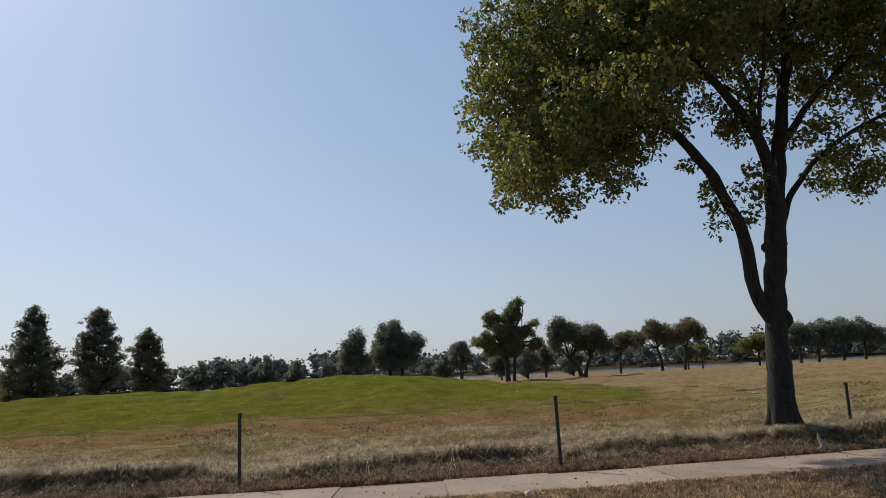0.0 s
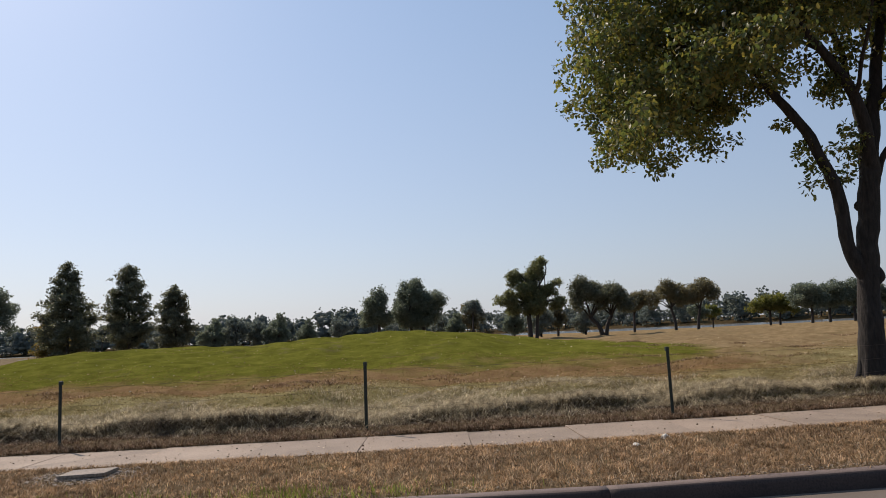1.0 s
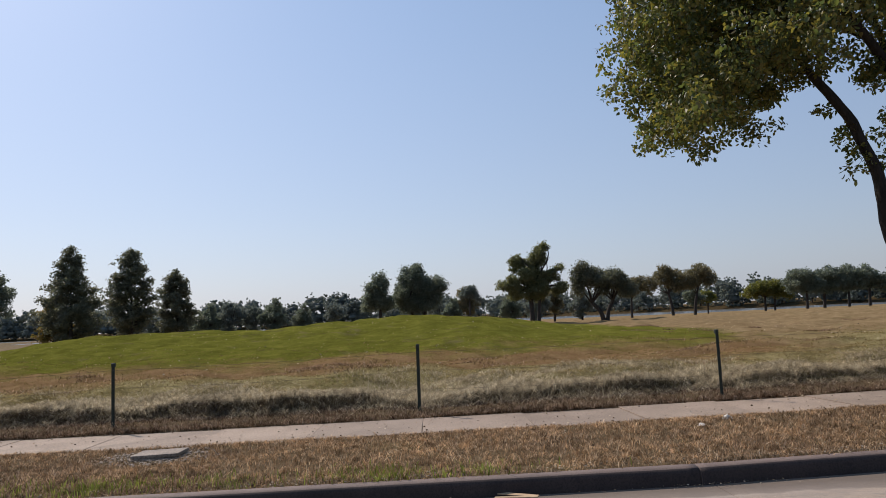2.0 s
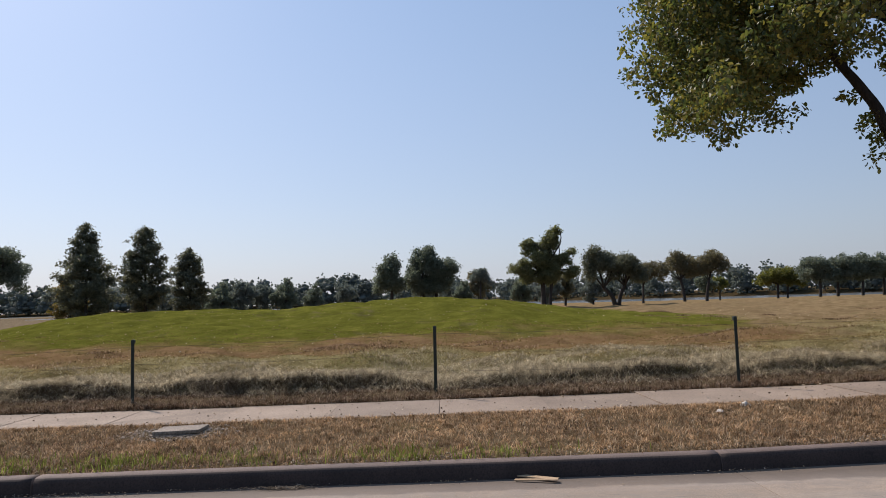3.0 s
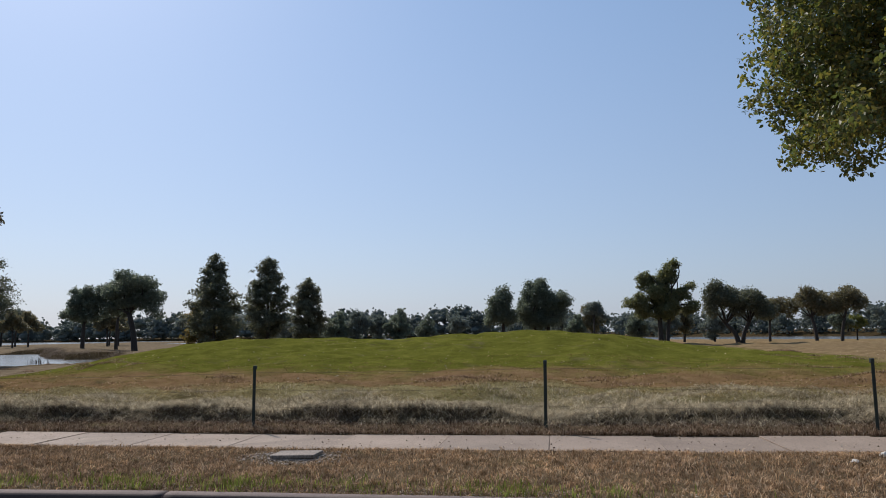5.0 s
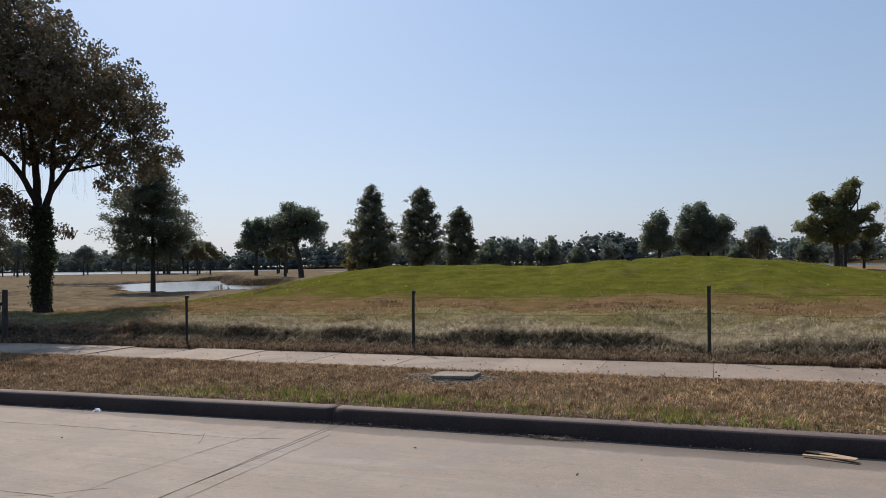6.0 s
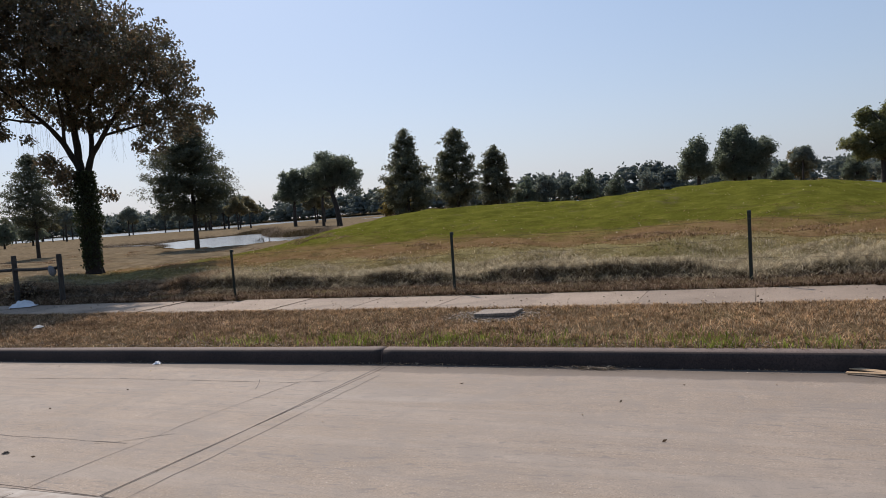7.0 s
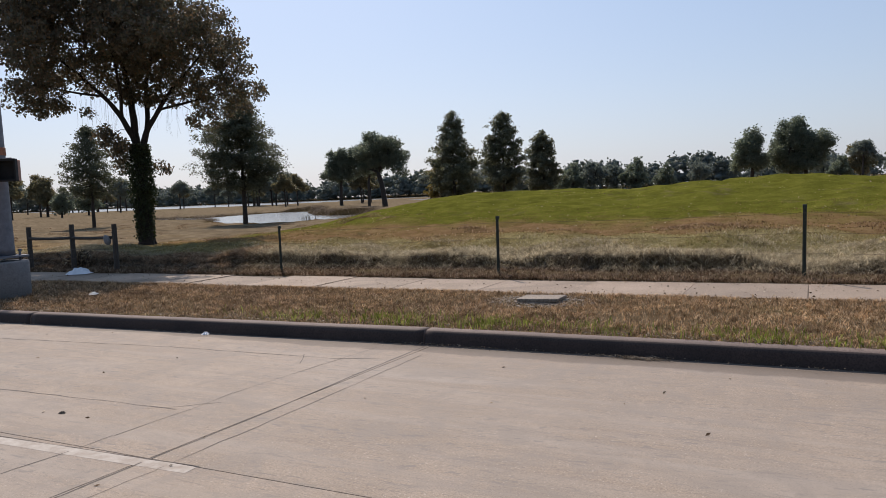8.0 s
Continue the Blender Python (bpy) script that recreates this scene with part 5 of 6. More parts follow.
OAK_LOBES = [(-4.25, -2.2, 4.0, 0.55, 0.9, 0.42), (-3.9, -1.4, 4.6, 0.8, 1.2, 0.6), (-2.8, -2.4, 5.0, 1.1, 1.3, 0.6), (-1.6, -2.8, 6.2, 1.5, 1.5, 0.8), (-4.1, -0.5, 5.7, 0.85, 1.2, 1.0), (-3.7, -0.7, 4.85, 0.8, 1.0, 0.6), (-3.55, 0.1, 6.8, 1.4, 1.8, 1.3), (-3.72, 0.1, 5.5, 1.3, 1.7, 1.15), (-3.6, 0.3, 4.5, 1.0, 1.4, 0.72), (-2.4, 0.2, 5.7, 1.25, 1.9, 0.75), (-1.9, 0, 6.9, 1.6, 2.5, 1.25), (-2.6, 0, 8.2, 1.5, 2.2, 1.2), (0, 0, 8.0, 2.1, 2.9, 1.6),
             (-0.5, -0.2, 6.5, 1.2, 1.8, 0.65), (-1.4, 0, 9.4, 1.8, 2.2, 1.2), (2.1, 0, 7.3, 1.9, 2.6, 1.5), (2.5, 0, 6.0, 1.3, 1.7, 0.6), (0.8, 0, 9.8, 2.3, 2.6, 1.3), (3.8, 0, 7.6, 1.6, 2.2, 1.6), (3.8, 0, 5.9, 1.2, 1.6, 0.8), (-2.6, 2.0, 6.0, 1.3, 1.3, 1.0), (-1.9, 2.2, 5.4, 1.0, 1.2, 0.6), (-1.8, 0.2, 5.5, 0.8, 1.0, 0.45), (-1.9, -0.6, 5.8, 1.0, 0.9, 0.55), (-1.45, -0.1, 5.4, 0.65, 0.8, 0.4), (-2.6, -0.3, 5.2, 0.8, 1.0, 0.5), (-2.5, -1.6, 6.4, 1.2, 1.1, 1.1)]
OAK_SPRAYS = [(-1.05, 0, 4.5, 0.2, 0.25, 0.12), (-0.75, 0, 4.0, 0.25, 0.3, 0.45), (-0.65, 0, 3.35, 0.2, 0.25, 0.25), (-0.05, 0, 4.1, 0.3, 0.35, 0.4), (-0.1, 0, 3.6, 0.2, 0.25, 0.25), (-0.3, -0.2, 5.0, 0.3, 0.4, 0.3), (0.25, 0.2, 5.1, 0.2, 0.3, 0.3), (1.1, 0, 4.0, 0.35, 0.4, 0.2), (1.7, 0, 3.95, 0.45, 0.5, 0.2),
              (1.6, 0, 4.5, 0.5, 0.5, 0.3), (2.4, 0, 4.25, 0.5, 0.5, 0.35), (1.2, 0, 5.05, 0.4, 0.5, 0.3), (2.5, 0, 5.0, 0.5, 0.5, 0.3), (3.4, 0, 4.6, 0.5, 0.5, 0.4), (0.75, 0, 4.75, 0.2, 0.3, 0.2), (0.1, 0, 5.75, 0.35, 0.5, 0.3), (1.1, 0, 5.8, 0.3, 0.5, 0.3), (-2.05, 0.1, 4.25, 0.25, 0.3, 0.1), (-2.5, 0.1, 4.1, 0.25, 0.3, 0.15),
              (-2.2, 0.2, 4.85, 0.4, 0.5, 0.22), (-3.45, 0.2, 3.85, 0.25, 0.35, 0.15), (-1.55, 0.1, 5.1, 0.4, 0.5, 0.2), (-0.5, 0, 5.6, 0.3, 0.5, 0.2)]
t_rng = np.random.default_rng(41)
oak_bunches = np.concatenate([spread_points(t_rng, OAK_LOBES, 3900, 0.19, [(0.45, 0, 6.25, 0.4), (-0.5, -0.2, 6.2, 0.4), (1.5, 0, 6.3, 0.4), (2.3, -0.3, 5.7, 0.3)]), spread_points(t_rng, OAK_SPRAYS, 190, 0.13)])
leafy_tree("broadleaf_tree", (6.25, 5.95, 0.56), 0, "large low-forked broadleaf tree with green and yellowing leaves", BARK, LEAF_OAK, OAK_LIMBS, oak_bunches, 36, 0.22, 0.095, t_rng, "dark furrowed trunk forking low")


# the ivy-clad tree, turned so that its broad side faces the road
IVY_LIMBS = [
    ([(-0.02, 0, -0.35), (-0.02, 0, 0.3), (-0.03, 0, 1.6), (-0.06, 0, 2.8), (-0.12, 0, 3.4)], [0.32, 0.24, 0.2, 0.18, 0.16], 14),
    ([(-0.1, 0, 3.1), (-0.2, 0, 3.6), (-0.38, 0, 4.0), (-0.62, -0.05, 4.45), (-1.0, -0.1, 4.95), (-2.0, -0.2, 5.9), (-3.0, -0.2, 6.8)], [0.1, 0.1, 0.09, 0.08, 0.065, 0.045, 0.015], 9),
    ([(-0.1, 0, 3.2), (-0.15, 0.1, 3.9), (-0.18, 0.2, 4.6), (-0.3, 0.3, 5.6), (-0.6, 0.4, 7.2), (-0.9, 0.4, 8.8)], [0.13, 0.12, 0.105, 0.085, 0.055, 0.015], 9),
    ([(-0.02, -0.05, 2.9), (0.12, -0.1, 3.5), (0.25, -0.1, 3.85), (0.43, -0.15, 4.15), (0.65, -0.2, 4.55), (1.2, -0.3, 5.3), (2.0, -0.4, 6.2), (2.6, -0.4, 7.3)], [0.1, 0.105, 0.095, 0.085, 0.075, 0.055, 0.035, 0.012], 9),
    ([(0.25, -0.1, 3.8), (0.3, 0.1, 4.4), (0.35, 0.4, 5.4), (0.6, 0.6, 7.0), (0.6, 0.7, 9.2)], [0.085, 0.075, 0.065, 0.045, 0.012], 8),
    ([(0.62, -0.2, 4.5), (1.13, 0.0, 4.65), (1.8, 0.1, 4.85), (2.7, 0.2, 5.1), (3.8, 0.2, 5.4)], [0.05, 0.045, 0.036, 0.025, 0.01], 7),
    ([(-0.5, 0, 4.3), (-0.5, -0.6, 5.0), (-0.6, -1.3, 6.0), (-0.8, -2.0, 7.2)], [0.06, 0.05, 0.035, 0.012], 7),
    ([(0.3, 0.1, 4.5), (0.7, 1.0, 5.4), (1.0, 1.9, 6.6)], [0.06, 0.04, 0.012], 7),
    ([(-1.0, -0.1, 4.95), (-1.9, 0.2, 5.1), (-3.0, 0.3, 5.4)], [0.045, 0.03, 0.01], 6),
]
for k in range(6):
    a = k * 1.05 + 0.2
    IVY_LIMBS.append(([(0.4 * math.cos(a), 0.4 * math.sin(a), -0.16), (0.24 * math.cos(a), 0.24 * math.sin(a), 0.04), (0.15 * math.cos(a), 0.15 * math.sin(a), 0.5)], [0.035, 0.06, 0.06], 7))
IVY_LOBES = [(-2.6, -0.95, 6.2, 1.3, 3.50, 1.1), (-2.95, 0, 5.2, 0.95, 2.09, 0.75), (-1.0, 0, 5.7, 1.1, 2.53, 0.65), (0, -0.95, 6.7, 1.5, 4.34, 1.25), (0.3, 0, 5.6, 0.7, 1.87, 0.45), (1.6, 0, 5.6, 1.0, 2.53, 0.75), (2.7, 0, 4.95, 1.05, 2.09, 0.7), (2.05, 0, 4.3, 0.55, 1.10, 0.5),
             (3.4, 0, 5.2, 0.85, 1.65, 0.45), (2.85, -0.95, 6.1, 0.78, 2.80, 0.7), (2.2, -0.95, 6.85, 0.84, 3.08, 0.74), (1.25, -0.95, 7.45, 0.9, 3.22, 0.68), (-0.15, -0.95, 8.0, 1.3, 4.1, 1.0), (-0.1, -0.95, 8.95, 0.75, 2.7, 0.55), (-1.1, -0.95, 9.4, 1.0, 2.94, 0.75), (-2.2, -0.95, 8.0, 1.5, 3.92, 1.3), (-3.2, -0.95, 7.2, 1.1, 3.22, 1.0),
             (-2.2, -0.95, 8.9, 1.1, 2.94, 0.8), (0.9, -0.95, 6.5, 1.1, 3.8, 0.75)]
IVY_SPRAYS = [(-1.56, 0, 4.4, 0.15, 0.25, 0.25), (-1.05, 0, 3.75, 0.35, 0.35, 0.2), (-0.65, 0, 3.35, 0.4, 0.35, 0.4), (-0.5, 0.1, 2.65, 0.25, 0.3, 0.4), (0.75, 0, 2.6, 0.35, 0.3, 0.14), (0.4, 0, 4.9, 0.4, 0.6, 0.2), (-0.3, 0, 5.0, 0.3, 0.6, 0.2), (-2.3, 0, 4.5, 0.4, 0.5, 0.2), (-2.95, 0, 4.5, 0.25, 0.4, 0.2), (1.0, 0, 4.8, 0.3, 0.6, 0.15),
              (1.9, 0, 7.5, 0.25, 0.5, 0.25), (2.5, 0, 6.9, 0.3, 0.6, 0.25)]
ivy_bunches = np.concatenate([spread_points(t_rng, IVY_LOBES, 1900, 0.22, [(-0.35, 0, 5.9, 0.3), (1.35, 0, 5.5, 0.35), (0.5, 0, 6.3, 0.3)]), spread_points(t_rng, IVY_SPRAYS, 110, 0.14)])
ivy_place = (-22.15, 10.3, float(ground_z(-22.15, 10.3)))
ivy_tree = leafy_tree("ivy_tree", ivy_place, 48.9, "tall forked tree turning brown, its trunk wrapped in ivy", BARK, LEAF_RUST, IVY_LIMBS, ivy_bunches, 42, 0.25, 0.11, t_rng, "dark forked trunk")
bm = bmesh.new()
for k in range(48):
    x, y, length = t_rng.uniform(-1.9, 1.6), t_rng.normal() * 0.5, t_rng.uniform(0.3, 1.0)
    z = 4.55 + 0.05 * abs(x)
    tube(bm, [(x, y, z + 0.3), (x + t_rng.normal() * 0.03, y, z - length * 0.5), (x + t_rng.normal() * 0.06, y, z - length)], [0.003, 0.0025, 0.002], 4)
tagged(part("twig_fringe", bm, BARK, ivy_tree), "bare thin twigs hanging under the crown", kind="stuff")
n = 7000
h = 0.2 + 3.2 * t_rng.uniform(0, 1, n) ** 0.8
a = t_rng.uniform(0, 6.283, n)
r = 0.2 + 0.06 * np.abs(t_rng.normal(size=n)) + 0.24 * t_rng.uniform(0, 1, n) ** 1.5 * np.exp(-((h - 2.2) / 0.8) ** 2) * (1 + 0.6 * np.sin(h * 5 + 2 * a))
link_mesh("ivy", leaves_mesh("ivy", np.column_stack([r * np.cos(a) - 0.04, r * np.sin(a), h]), 0.06, t_rng, 1.3, 0.6), LEAF_IVY, ivy_tree, "ivy covering the trunk")


# conifers: cypresses and pines
def conifer(rng, height, width, low, count, power=1.15, per=16, spread=0.16, gap=0.25, tiers=7.0, dens=17, lift=(-0.05, 0.25)):
    """Wood maker and needle places: boughs in loose tiers round a straight stem."""
    boughs = []
    k = int(height * dens)
    for i in range(k):
        f = low + (1 - low) * (round((i + rng.uniform()) / k * height * tiers) / (height * tiers) + rng.normal() * 0.022)
        f = min(f, 0.995)
        a = rng.uniform(0, 6.283)
        reach = width / 2 * ((1 - f) / (1 - low)) ** (1 / power) * rng.uniform(0.62, 1.1) + 0.12
        reach *= 1 if f > low + 0.16 else 0.55 + 0.45 * (f - low) / 0.16
        boughs.append((f * height, a, reach, rng.uniform(*lift)))

    def wood(bm, r2):
        limb(bm, [(0, 0, -0.3), (0.02, 0, height * 0.3), (0, 0.02, height * 0.65), (0, 0, height * 0.97)], [width * 0.016 + 0.06, width * 0.013 + 0.04, width * 0.008 + 0.02, 0.012], 9)
        for z, az, reach, rise in boughs[::5]:
            tube(bm, [(0, 0, z - 0.1), (math.cos(az) * reach * 0.85, math.sin(az) * reach * 0.85, z + rise * reach)], [0.03 + 0.006 * reach, 0.008], 4)

    pts = []
    for z, az, reach, rise in boughs:
        m = max(2, int(count / k / per * reach / (width / 3.2)))
        f = rng.uniform(gap, 1, m) ** 0.8
        off = rng.normal(size=(m, 3)) * (0.06 + 0.06 * reach * f[:, None]) * np.array((1, 1, 0.45))
        c = np.column_stack([np.cos(az) * reach * f, np.sin(az) * reach * f, z + rise * reach * f]) + off
        pts.append((c[:, None] + rng.normal(size=(m, per, 3)) * spread * (1, 1, 0.7)).reshape(-1, 3))
    pts.append(np.array((0, 0, height)) + rng.normal(size=(60, 3)) * (0.07, 0.07, 0.14))
    return wood, np.concatenate(pts)


def put_conifer(name, x, y, top, width, low, count, label, leaf, size, seed, group="", **kw):
    rng = np.random.default_rng(seed)
    z = float(ground_z(x, y))
    wood, pts = conifer(rng, top - z, width, low, count, **kw)
    return tree(name, (x, y, z), label, BARK_GREY, leaf, wood, pts, size, rng, group, 1.9)


CYP = "cypresses behind the mound"
UPSWEPT = dict(per=24, spread=0.13, lift=(0.12, 0.5), tiers=9.0, dens=21)
put_conifer("cypress_tree", -25.0, 39.7, 7.1, 4.5, 0.15, 36000, "dark dense cypress with a tapering pointed crown", LEAF_CYP, 0.085, 51, CYP, power=1.25, **UPSWEPT)
put_conifer("cypress_tree", -23.4, 45.1, 7.4, 4.1, 0.17, 30000, "dark ragged cypress with gaps in its crown", LEAF_CYP, 0.09, 52, CYP, power=1.7, **UPSWEPT)
put_conifer("cypress_tree", -22.6, 52.0, 6.25, 3.7, 0.17, 25000, "shorter dark cypress with a blunt top", LEAF_CYP, 0.095, 53, CYP, power=1.7, **UPSWEPT)
put_conifer("cypress_tree", -27.2, 42.0, 4.0, 2.6, 0.12, 10000, "small cypress turning rusty yellow beside a taller one", LEAF_CYP_RUST, 0.09, 54, CYP, power=1.6, **UPSWEPT)
put_conifer("pond_pine", -36.5, 31.0, 8.7, 7.3, 0.26, 80000, "tall dark conifer on a bare trunk beside the pond", LEAF_PINE, 0.07, 55, power=1.45, gap=0.1, tiers=5.0, dens=28, lift=(0.0, 0.3), per=26, spread=0.15)
put_conifer("conifer", -50.3, 30.0, 7.5, 5.5, 0.3, 24000, "open conifer on a bare trunk in brown turf", LEAF_PINE, 0.08, 56, power=1.45, gap=0.1, tiers=5.0, dens=28, lift=(0.0, 0.3), per=26, spread=0.15)


# broad trees farther off
def broad(name, x, y, lobes, stems, label, leaf, size, count, seed, group="", bark=BARK_GREY, spread=0.22):
    """A tree of some stems (x, z of the fork, lean) that carry the lobes, in its own metres."""
    rng = np.random.default_rng(seed)

    def wood(bm, r2):
        for sx, zf, lean, rad in stems:
            limb(bm, [(sx, 0, -0.3), (sx + lean * 0.3, 0, zf * 0.5), (sx + lean, 0.05, zf)], [rad * 1.25, rad, rad * 0.85], 8)
            for lx, ly, lz, rx, ry, rz in lobes:
                if abs(lx - sx - lean) < 2.6:
                    branches(bm, r2, (sx + lean, 0.05, zf * 0.97), [(lx, ly, lz), (lx + rx * 0.5, ly - ry * 0.3, lz + rz * 0.4)], rad * 0.5, 0.02, 0.08)

    heads = clumps(rng, lobes, 6, 0.4, 0.86, 0.74)
    hearts = spread_points(rng, heads, max(60, int(count * 0.22)), spread * 0.72)
    pts = (hearts[:, None] + rng.normal(size=(len(hearts), 14, 3)) * spread * 0.6 * rng.uniform(0.6, 1.3, (len(hearts), 1, 1))).reshape(-1, 3)
    return tree(name, (x, y, float(ground_z(x, y))), label, bark, leaf, wood, pts, size * 0.46, rng, group)


broad("pond_tree", -48.6, 69.0, [(0.1, 0, 7.3, 2.3, 2.2, 1.7), (-2.3, 0, 6.9, 2.1, 2.0, 1.6), (-4.3, 0.2, 6.0, 1.6, 1.6, 1.4), (-3.4, 0.2, 4.8, 1.6, 1.4, 1.1), (1.9, 0, 5.9, 1.5, 1.5, 1.8), (-1.2, 0.2, 5.3, 1.6, 1.4, 1.0), (2.5, 0, 4.2, 0.9, 0.9, 1.0), (0.4, 0, 5.6, 1.4, 1.4, 1.0)], [(0, 4.4, -0.9, 0.3)],
      "broad leaning tree with a spreading dark crown on the pond bank", LEAF_OLIVE, 0.26, 11000, 61)
broad("bank_tree", -55.0, 69.0, [(0, 0, 5.3, 1.7, 1.6, 1.5), (-0.7, 0, 4.0, 1.5, 1.4, 1.2), (0.9, 0, 4.2, 1.5, 1.3, 1.2)], [(0, 3.0, 0.1, 0.2)], "slim dark tree beside a broad leaning one", LEAF_OLIVE, 0.26, 5500, 62)
broad("bank_tree", -60.5, 84.0, [(0, 0, 5.6, 2.2, 1.6, 1.6)], [(0, 4.0, 0.1, 0.2)], "slim dark tree behind the pond", LEAF_OLIVE, 0.28, 3000, 63)
broad("willow_tree", -6.75, 56.0, [(-0.1, 0, 3.2, 1.0, 1.2, 1.2), (-0.75, 0, 2.5, 0.7, 0.9, 0.9), (0.1, 0, 4.1, 0.6, 0.7, 0.8), (0.5, 0, 2.2, 0.6, 0.8, 0.8)], [(0, 2.2, 0.1, 0.14)], "rounded grey-green tree behind the mound", LEAF_OLIVE, 0.2, 7000, 64, "trees behind the mound")
broad("willow_tree", -3.4, 57.0, [(-0.4, 0, 4.2, 1.2, 1.4, 1.3), (0.6, 0, 3.3, 1.2, 1.3, 1.2), (1.75, 0, 3.6, 0.7, 0.9, 1.1), (-1.5, 0, 3.2, 0.8, 1.0, 1.1), (-0.2, 0, 2.2, 1.5, 1.2, 0.8), (-0.1, 0, 5.1, 0.7, 0.8, 0.6), (1.5, 0, 2.4, 0.6, 0.8, 0.6), (-1.3, 0, 4.3, 0.45, 0.6, 0.5)], [(-0.5, 2.4, -0.3, 0.16), (0.4, 2.2, 0.2, 0.15)],
      "bushy grey-green tree with several rounded heads behind the mound", LEAF_OLIVE, 0.2, 13000, 65, "trees behind the mound")
broad("tall_tree", 5.5, 49.3, [(0.1, 0, 3.6, 1.2, 1.2, 1.3), (0.6, 0, 5.1, 0.95, 0.95, 0.9), (1.0, 0, 5.9, 0.6, 0.6, 0.4), (-1.0, 0, 4.7, 0.6, 0.7, 1.0), (-1.5, 0, 3.3, 0.9, 0.9, 0.7), (1.5, 0, 3.7, 0.9, 0.9, 0.6),
                                  (2.2, 0, 4.3, 0.5, 0.5, 0.3), (2.1, 0, 2.7, 0.7, 0.7, 0.6), (-2.3, 0, 3.1, 0.5, 0.5, 0.35), (0.2, 0, 2.4, 1.4, 1.2, 0.7), (-1.2, 0, 2.4, 0.8, 0.9, 0.6)],
      [(-0.1, 3.0, -0.1, 0.17), (0.35, 2.4, 0.3, 0.12)], "tall uneven tree with greenish yellow foliage and open boughs", LEAF_TALL, 0.18, 12500, 66, spread=0.14)
broad("spreading_tree", 11.5, 51.5, [(-1.2, 0, 3.5, 1.2, 1.3, 1.0), (0.9, 0, 3.3, 1.3, 1.3, 1.0), (-0.2, 0, 3.2, 1.2, 1.2, 0.9), (1.7, 0, 2.4, 0.9, 1.0, 0.7), (-2.0, 0, 2.8, 0.7, 0.8, 0.7)], [(-0.1, 1.5, -0.9, 0.17), (0.1, 1.6, 0.6, 0.15)],
      "low spreading dark green tree on a short forked trunk", LEAF_CYP, 0.19, 10000, 67)
broad("field_tree", 24.6, 75.0, [(-0.8, 0, 4.5, 1.7, 1.6, 1.1), (-2.4, 0, 3.6, 1.2, 1.3, 0.9), (0.4, 0, 3.5, 1.5, 1.3, 0.9), (1.1, 0, 4.2, 1.2, 1.2, 0.8)], [(0, 2.6, -0.4, 0.16)], "thin-crowned brown-green field tree", LEAF_FIELD, 0.24, 3600, 68, "field trees by the lake")
broad("field_tree", 27.2, 75.5, [(0.5, 0, 4.6, 1.6, 1.5, 1.0), (1.8, 0, 4.0, 1.0, 1.1, 1.0), (-0.6, 0, 3.6, 1.4, 1.3, 0.8)], [(0, 2.4, 0.4, 0.16)], "thin-crowned browning field tree", LEAF_FIELD, 0.24, 3600, 69, "field trees by the lake")
broad("field_tree", 20.2, 76.0, [(0, 0, 3.3, 1.2, 1.3, 1.1), (1.0, 0, 3.8, 0.9, 1.0, 0.9)], [(0, 2.2, 0.1, 0.13)], "small dull brown-green field tree", LEAF_FIELD, 0.26, 3000, 70, "field trees by the lake")
broad("field_tree", 39.3, 85.0, [(0, 0, 3.0, 1.9, 1.6, 1.2), (1.7, 0, 3.0, 1.6, 1.4, 1.1), (-1.6, 0, 2.5, 1.2, 1.2, 0.9), (3.0, 0, 2.3, 1.0, 1.0, 0.8)], [(0.2, 1.9, 0.1, 0.14), (1.4, 1.9, 0.2, 0.12)], "yellow-green field tree by the lake", LEAF_YELLOW, 0.27, 4000, 71, "field trees by the lake")
for x, y, sd in ((42.0, 79.5, 72), (44.6, 80.5, 73), (47.3, 80.0, 74), (50.4, 81.0, 75)):
    broad("live_oak", x, y, [(0, 0, 3.8, 1.8, 1.6, 1.3), (1.4, 0, 3.0, 1.4, 1.4, 1.1), (-1.4, 0, 3.0, 1.4, 1.4, 1.1), (0.1, 0, 2.6, 1.4, 1.2, 0.8)], [(0, 2.2, 0.15, 0.16)], "dark rounded evergreen tree in a row on the lake shore", LEAF_OLIVE, 0.27, 3600, sd, "dark trees on the lake shore")
broad("field_tree", 33.0, 92.0, [(0, 0, 2.4, 1.3, 1.3, 0.9)], [(0, 1.6, 0.1, 0.1)], "small round field tree by the lake", LEAF_OLIVE, 0.28, 1800, 76, "field trees by the lake")
broad("field_tree", 35.6, 94.0, [(0, 0, 2.2, 1.5, 1.3, 0.8)], [(0, 1.5, 0.1, 0.1)], "small round field tree by the lake", LEAF_YELLOW, 0.28, 1800, 77, "field trees by the lake")

broad("shore_pine", 2.9, 97.0, [(0, 0, 4.7, 1.2, 1.0, 0.5), (-0.7, 0, 4.2, 0.9, 0.8, 0.32), (0.8, 0, 4.0, 0.9, 0.8, 0.3), (0.2, 0, 5.2, 0.7, 0.7, 0.35), (1.4, 0, 3.5, 0.5, 0.5, 0.2)], [(0, 4.2, 0.1, 0.12)], "flat-topped pine with layered boughs by the lake", LEAF_HAZED, 0.26, 3000, 78)

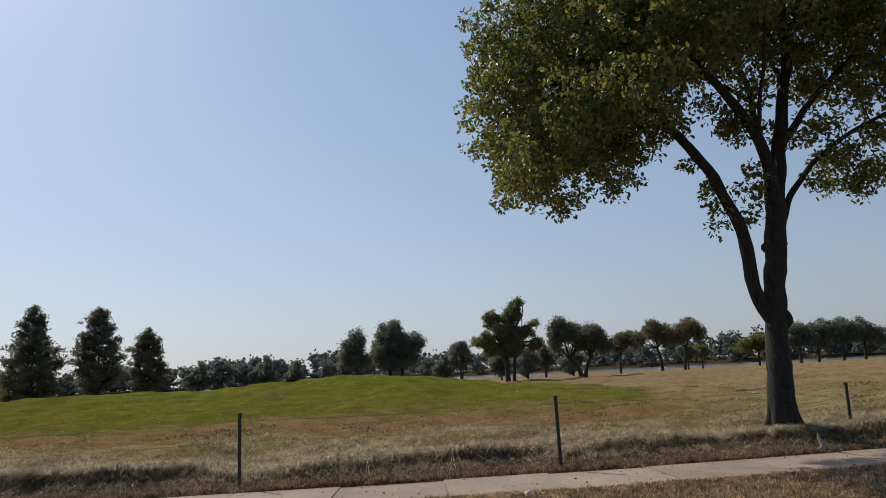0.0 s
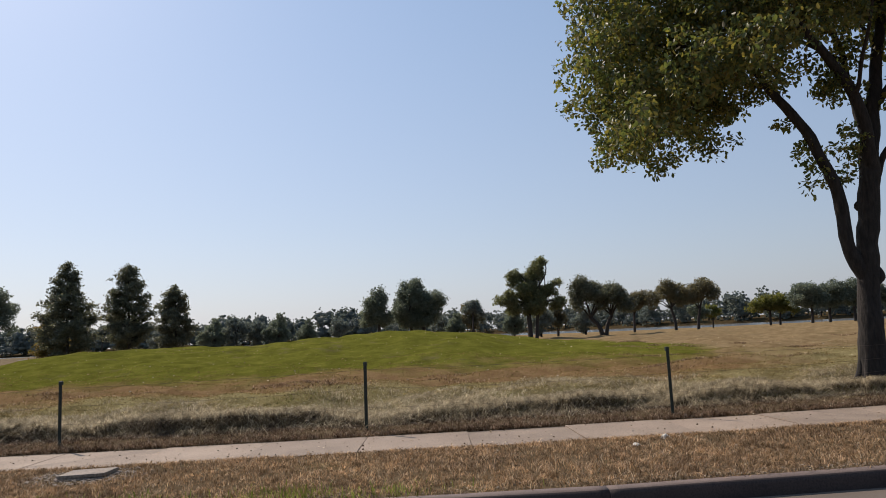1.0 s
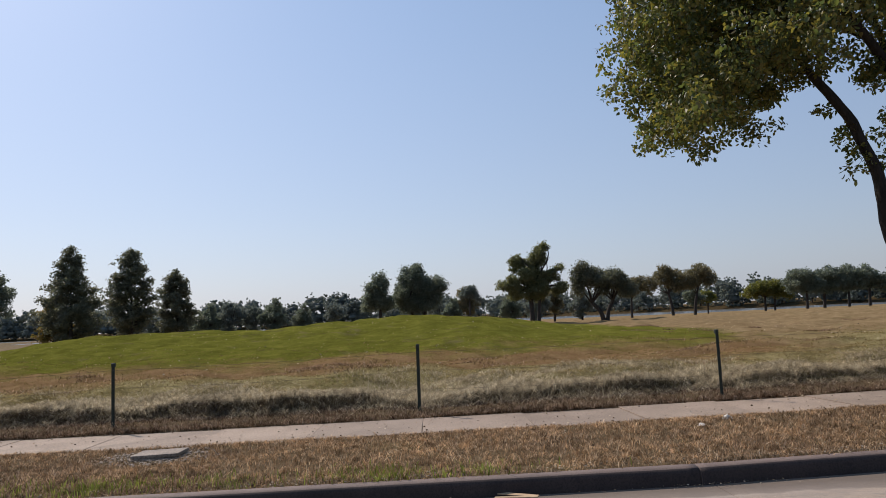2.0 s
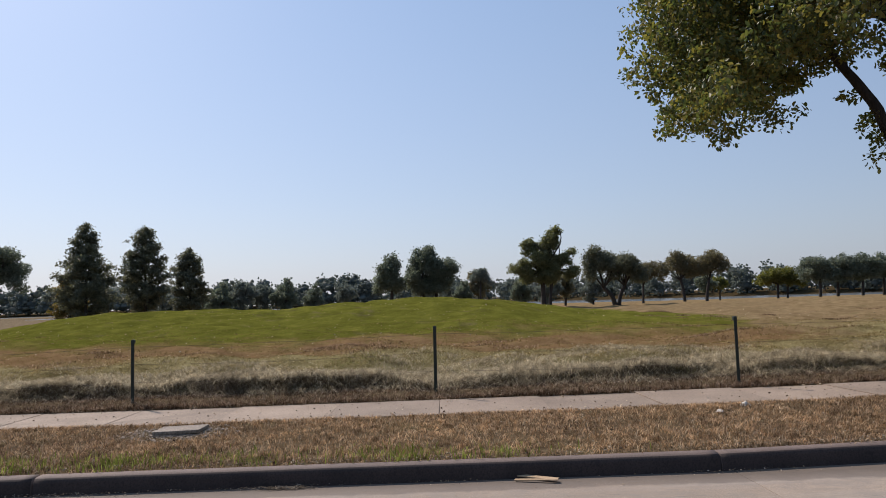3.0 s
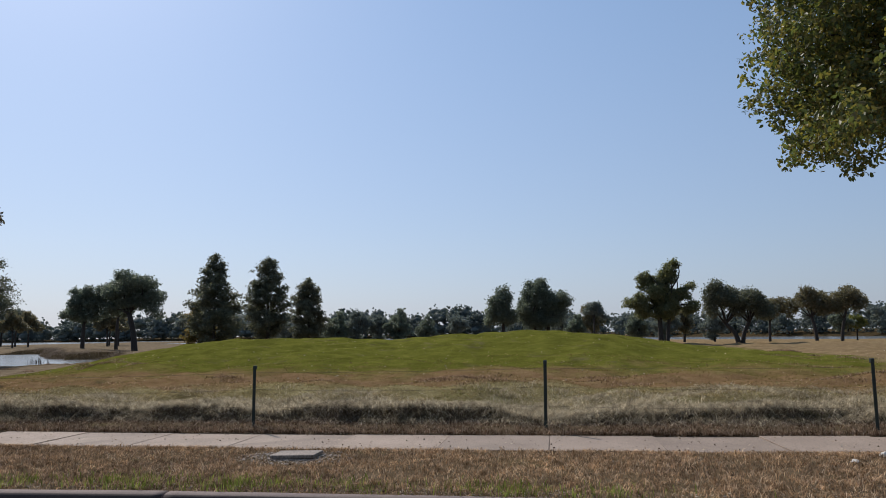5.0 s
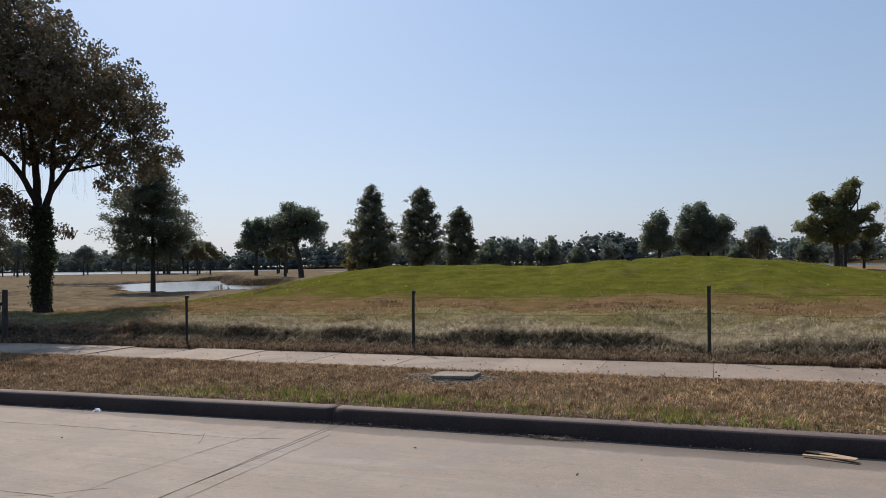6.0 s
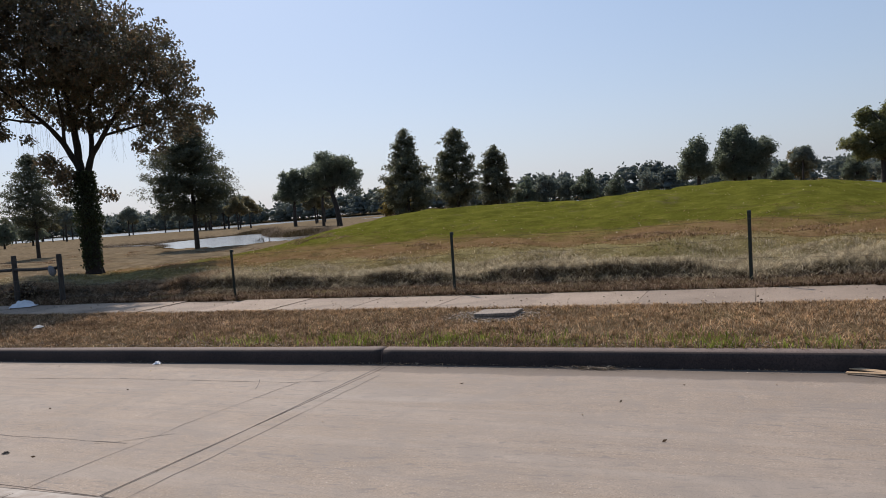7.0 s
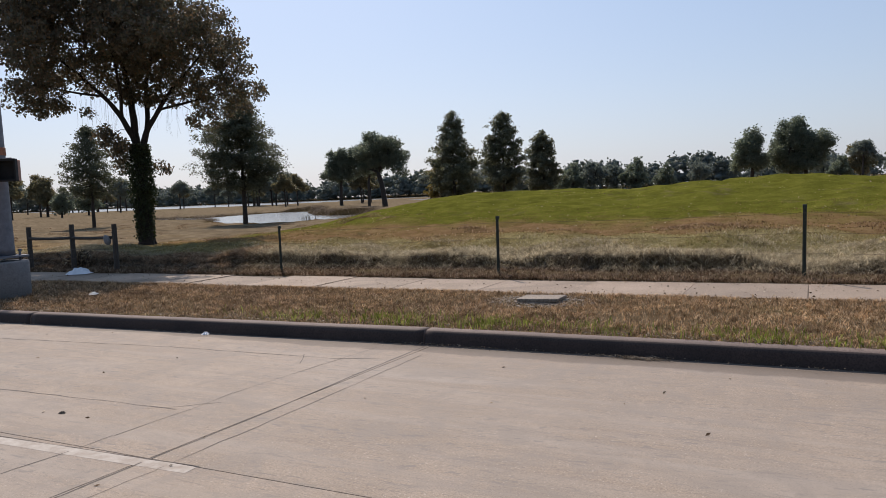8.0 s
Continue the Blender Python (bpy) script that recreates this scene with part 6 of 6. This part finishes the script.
# trees on the lake shore, more alike
FAR = "shore trees before the lake"
far_kinds = []
for k, (leaf, lob, stem) in enumerate(((LEAF_HAZED, [(0.2, 0, 4.3, 1.9, 1.8, 1.2), (1.7, 0.3, 3.3, 1.3, 1.4, 1.0), (-1.6, 0, 3.0, 1.5, 1.5, 1.1), (-0.6, 0.4, 5.1, 1.0, 1.0, 0.8), (0.4, -0.4, 2.4, 1.7, 1.4, 0.9), (-0.6, 0.3, 1.4, 1.5, 1.3, 0.8)], [(0, 2.2, 0.1, 0.16)]),
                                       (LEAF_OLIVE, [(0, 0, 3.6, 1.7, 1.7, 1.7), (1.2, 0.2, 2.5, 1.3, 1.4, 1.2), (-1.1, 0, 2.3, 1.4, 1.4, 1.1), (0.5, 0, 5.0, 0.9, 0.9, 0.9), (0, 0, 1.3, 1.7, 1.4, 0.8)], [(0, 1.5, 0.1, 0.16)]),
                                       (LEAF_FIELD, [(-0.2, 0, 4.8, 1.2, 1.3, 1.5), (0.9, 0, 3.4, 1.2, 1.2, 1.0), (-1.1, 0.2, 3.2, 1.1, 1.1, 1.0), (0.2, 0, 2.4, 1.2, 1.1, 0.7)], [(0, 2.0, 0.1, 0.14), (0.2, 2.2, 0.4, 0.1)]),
                                       (LEAF_HAZED, [(0, 0, 4.5, 2.0, 1.8, 1.0), (1.8, 0.2, 3.8, 1.3, 1.3, 0.8), (-1.8, 0, 3.9, 1.3, 1.3, 0.8), (0.3, 0, 5.3, 1.2, 1.2, 0.6), (0.6, 0.3, 3.3, 1.5, 1.3, 0.6)], [(0, 3.0, 0.12, 0.14)]),
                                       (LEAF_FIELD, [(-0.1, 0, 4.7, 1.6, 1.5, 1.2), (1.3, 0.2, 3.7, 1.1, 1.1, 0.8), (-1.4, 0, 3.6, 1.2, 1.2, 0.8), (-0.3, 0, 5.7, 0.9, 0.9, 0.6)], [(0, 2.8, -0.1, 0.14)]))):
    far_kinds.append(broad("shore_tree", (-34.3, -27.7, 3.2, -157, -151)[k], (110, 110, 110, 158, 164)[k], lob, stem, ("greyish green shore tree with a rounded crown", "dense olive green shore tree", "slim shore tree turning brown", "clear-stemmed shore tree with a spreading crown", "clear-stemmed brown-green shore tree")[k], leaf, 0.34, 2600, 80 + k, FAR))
frng = np.random.default_rng(90)
SHORE_TREES = [(-37.3, 108, 0.9, 1), (-31.0, 112, 0.85, 0), (-24.5, 118, 0.8, 1), (-20.0, 125, 0.8, 0), (8.0, 90, 0.75, 1), (11.0, 86, 0.8, 0), (14.0, 92, 0.75, 2), (17.0, 88, 0.7, 0), (-1.5, 105, 0.75, 0), (0.5, 98, 0.7, 1),
               (-101, 115, 1.15, 4), (-119, 138, 1.3, 3), (-98, 140, 1.2, 3), (-86, 121, 1.1, 4), (-85, 150, 1.2, 3), (-178, 133, 1.0, 4), (-130, 147, 1.4, 3), (-133, 149, 1.35, 4), (-108, 128, 1.2, 4), (-92, 134, 1.1, 4), (-75, 152, 1.05, 3),
               (-142, 90, 1.35, 2), (-147, 92, 1.3, 4), (-136, 95, 1.1, 1), (-124, 71, 1.2, 4), (-129, 74, 1.2, 3), (-118, 76, 1.0, 1), (-66, 160, 0.95, 0), (-56, 162, 0.9, 1)]
for k in range(22):
    x = -262 + 6.2 * k + frng.uniform(-2, 2)
    SHORE_TREES.append((x, float(np.interp(x, SHORE_X, SHORE_NEAR)) - frng.uniform(5, 34) - 100 * (x > -160) - 10 * (x > -150), frng.uniform(1.25, 1.6), 3 + int(frng.integers(0, 2))))
for x, y, s, k in SHORE_TREES:
    copy_thing(far_kinds[k], pose(x, y, float(ground_z(x, y)), 0, 0, frng.uniform(-40, 40)) @ Matrix.Diagonal((s * frng.uniform(0.9, 1.15), s, s * frng.uniform(0.92, 1.1), 1)))

# the woods beyond the lake: lumpy hearts of dense foliage under a coat of leaves
def lump_mesh(name, lobes, rng):
    bm = bmesh.new()
    bmesh.ops.create_icosphere(bm, subdivisions=1, radius=1.0)
    v = np.array([p.co[:] for p in bm.verts])
    f = np.array([[p.index for p in q.verts] for q in bm.faces])
    bm.free()
    lobes = np.array(lobes)
    rough = 1 + rng.normal(size=(len(lobes), len(v), 1)) * 0.2
    verts = lobes[:, None, :3] + v[None] * rough * lobes[:, None, 3:]
    return np_mesh(name, verts.reshape(-1, 3), (f[None] + np.arange(len(lobes))[:, None, None] * len(v)).reshape(-1, 3))


wrng = np.random.default_rng(97)
wx, pts, sizes, hearts, wood_bm = -960.0, [], [], [], bmesh.new()
while wx < 330:
    far = float(np.interp(wx, SHORE_X, SHORE_FAR))
    step = far / 300
    core = float(np.interp(far, (220, 330), (0.4, 0.58)))
    for row in range(2):
        x, y = wx + wrng.normal() * 3 * step, far + 3 + row * 12 + wrng.uniform(0, 6)
        hgt = wrng.uniform(9.5, 14.5) * float(np.interp(far, (160, 260, 330, 425, 560), (0.55, 0.74, 1.1, 1.3, 1.6))) * (1 + 0.1 * row)
        z = float(ground_z(x, y))
        lob = [(x + wrng.normal() * 2 * step, y, z + hgt * wrng.uniform(0.3, 0.68), hgt * wrng.uniform(0.24, 0.36), hgt * 0.3, hgt * 0.28) for _ in range(3)] + [(x, y - 1, z + hgt * 0.2, hgt * 0.5, hgt * 0.25, hgt * 0.26)]
        heads = clumps(wrng, lob, 5, 0.42, 0.8, 0.9)
        hearts += [(a, b, c, core * d, core * e, core * f) for a, b, c, d, e, f in (heads if row == 0 else heads[::2])]
        p = lobe_points(wrng, heads, 900 if far < 330 else 640 - 260 * row, 5, 0.1 * step, 0.7, 0.2)
        pts.append(p)
        sizes.append(np.full(len(p), max(0.62 * step, 0.5)))
        tube(wood_bm, [(x, y, z - 0.3), (x, y, z + hgt * 0.3)], [0.2, 0.12], 4)
    wx += wrng.uniform(4.2, 6.6) * step
woods = tagged(link_mesh("far_woods", leaves_mesh("far_woods", np.concatenate(pts), np.concatenate(sizes), wrng, 1.3), LEAF_HAZED), "distant belt of hazy green and brown woods beyond the lake", "woods", kind="stuff")
tagged(link_mesh("inner_foliage", lump_mesh("inner_foliage", hearts, wrng), LEAF_HAZED, woods), kind="stuff")
tagged(part("trunk_row", wood_bm, BARK_GREY, woods), kind="stuff")
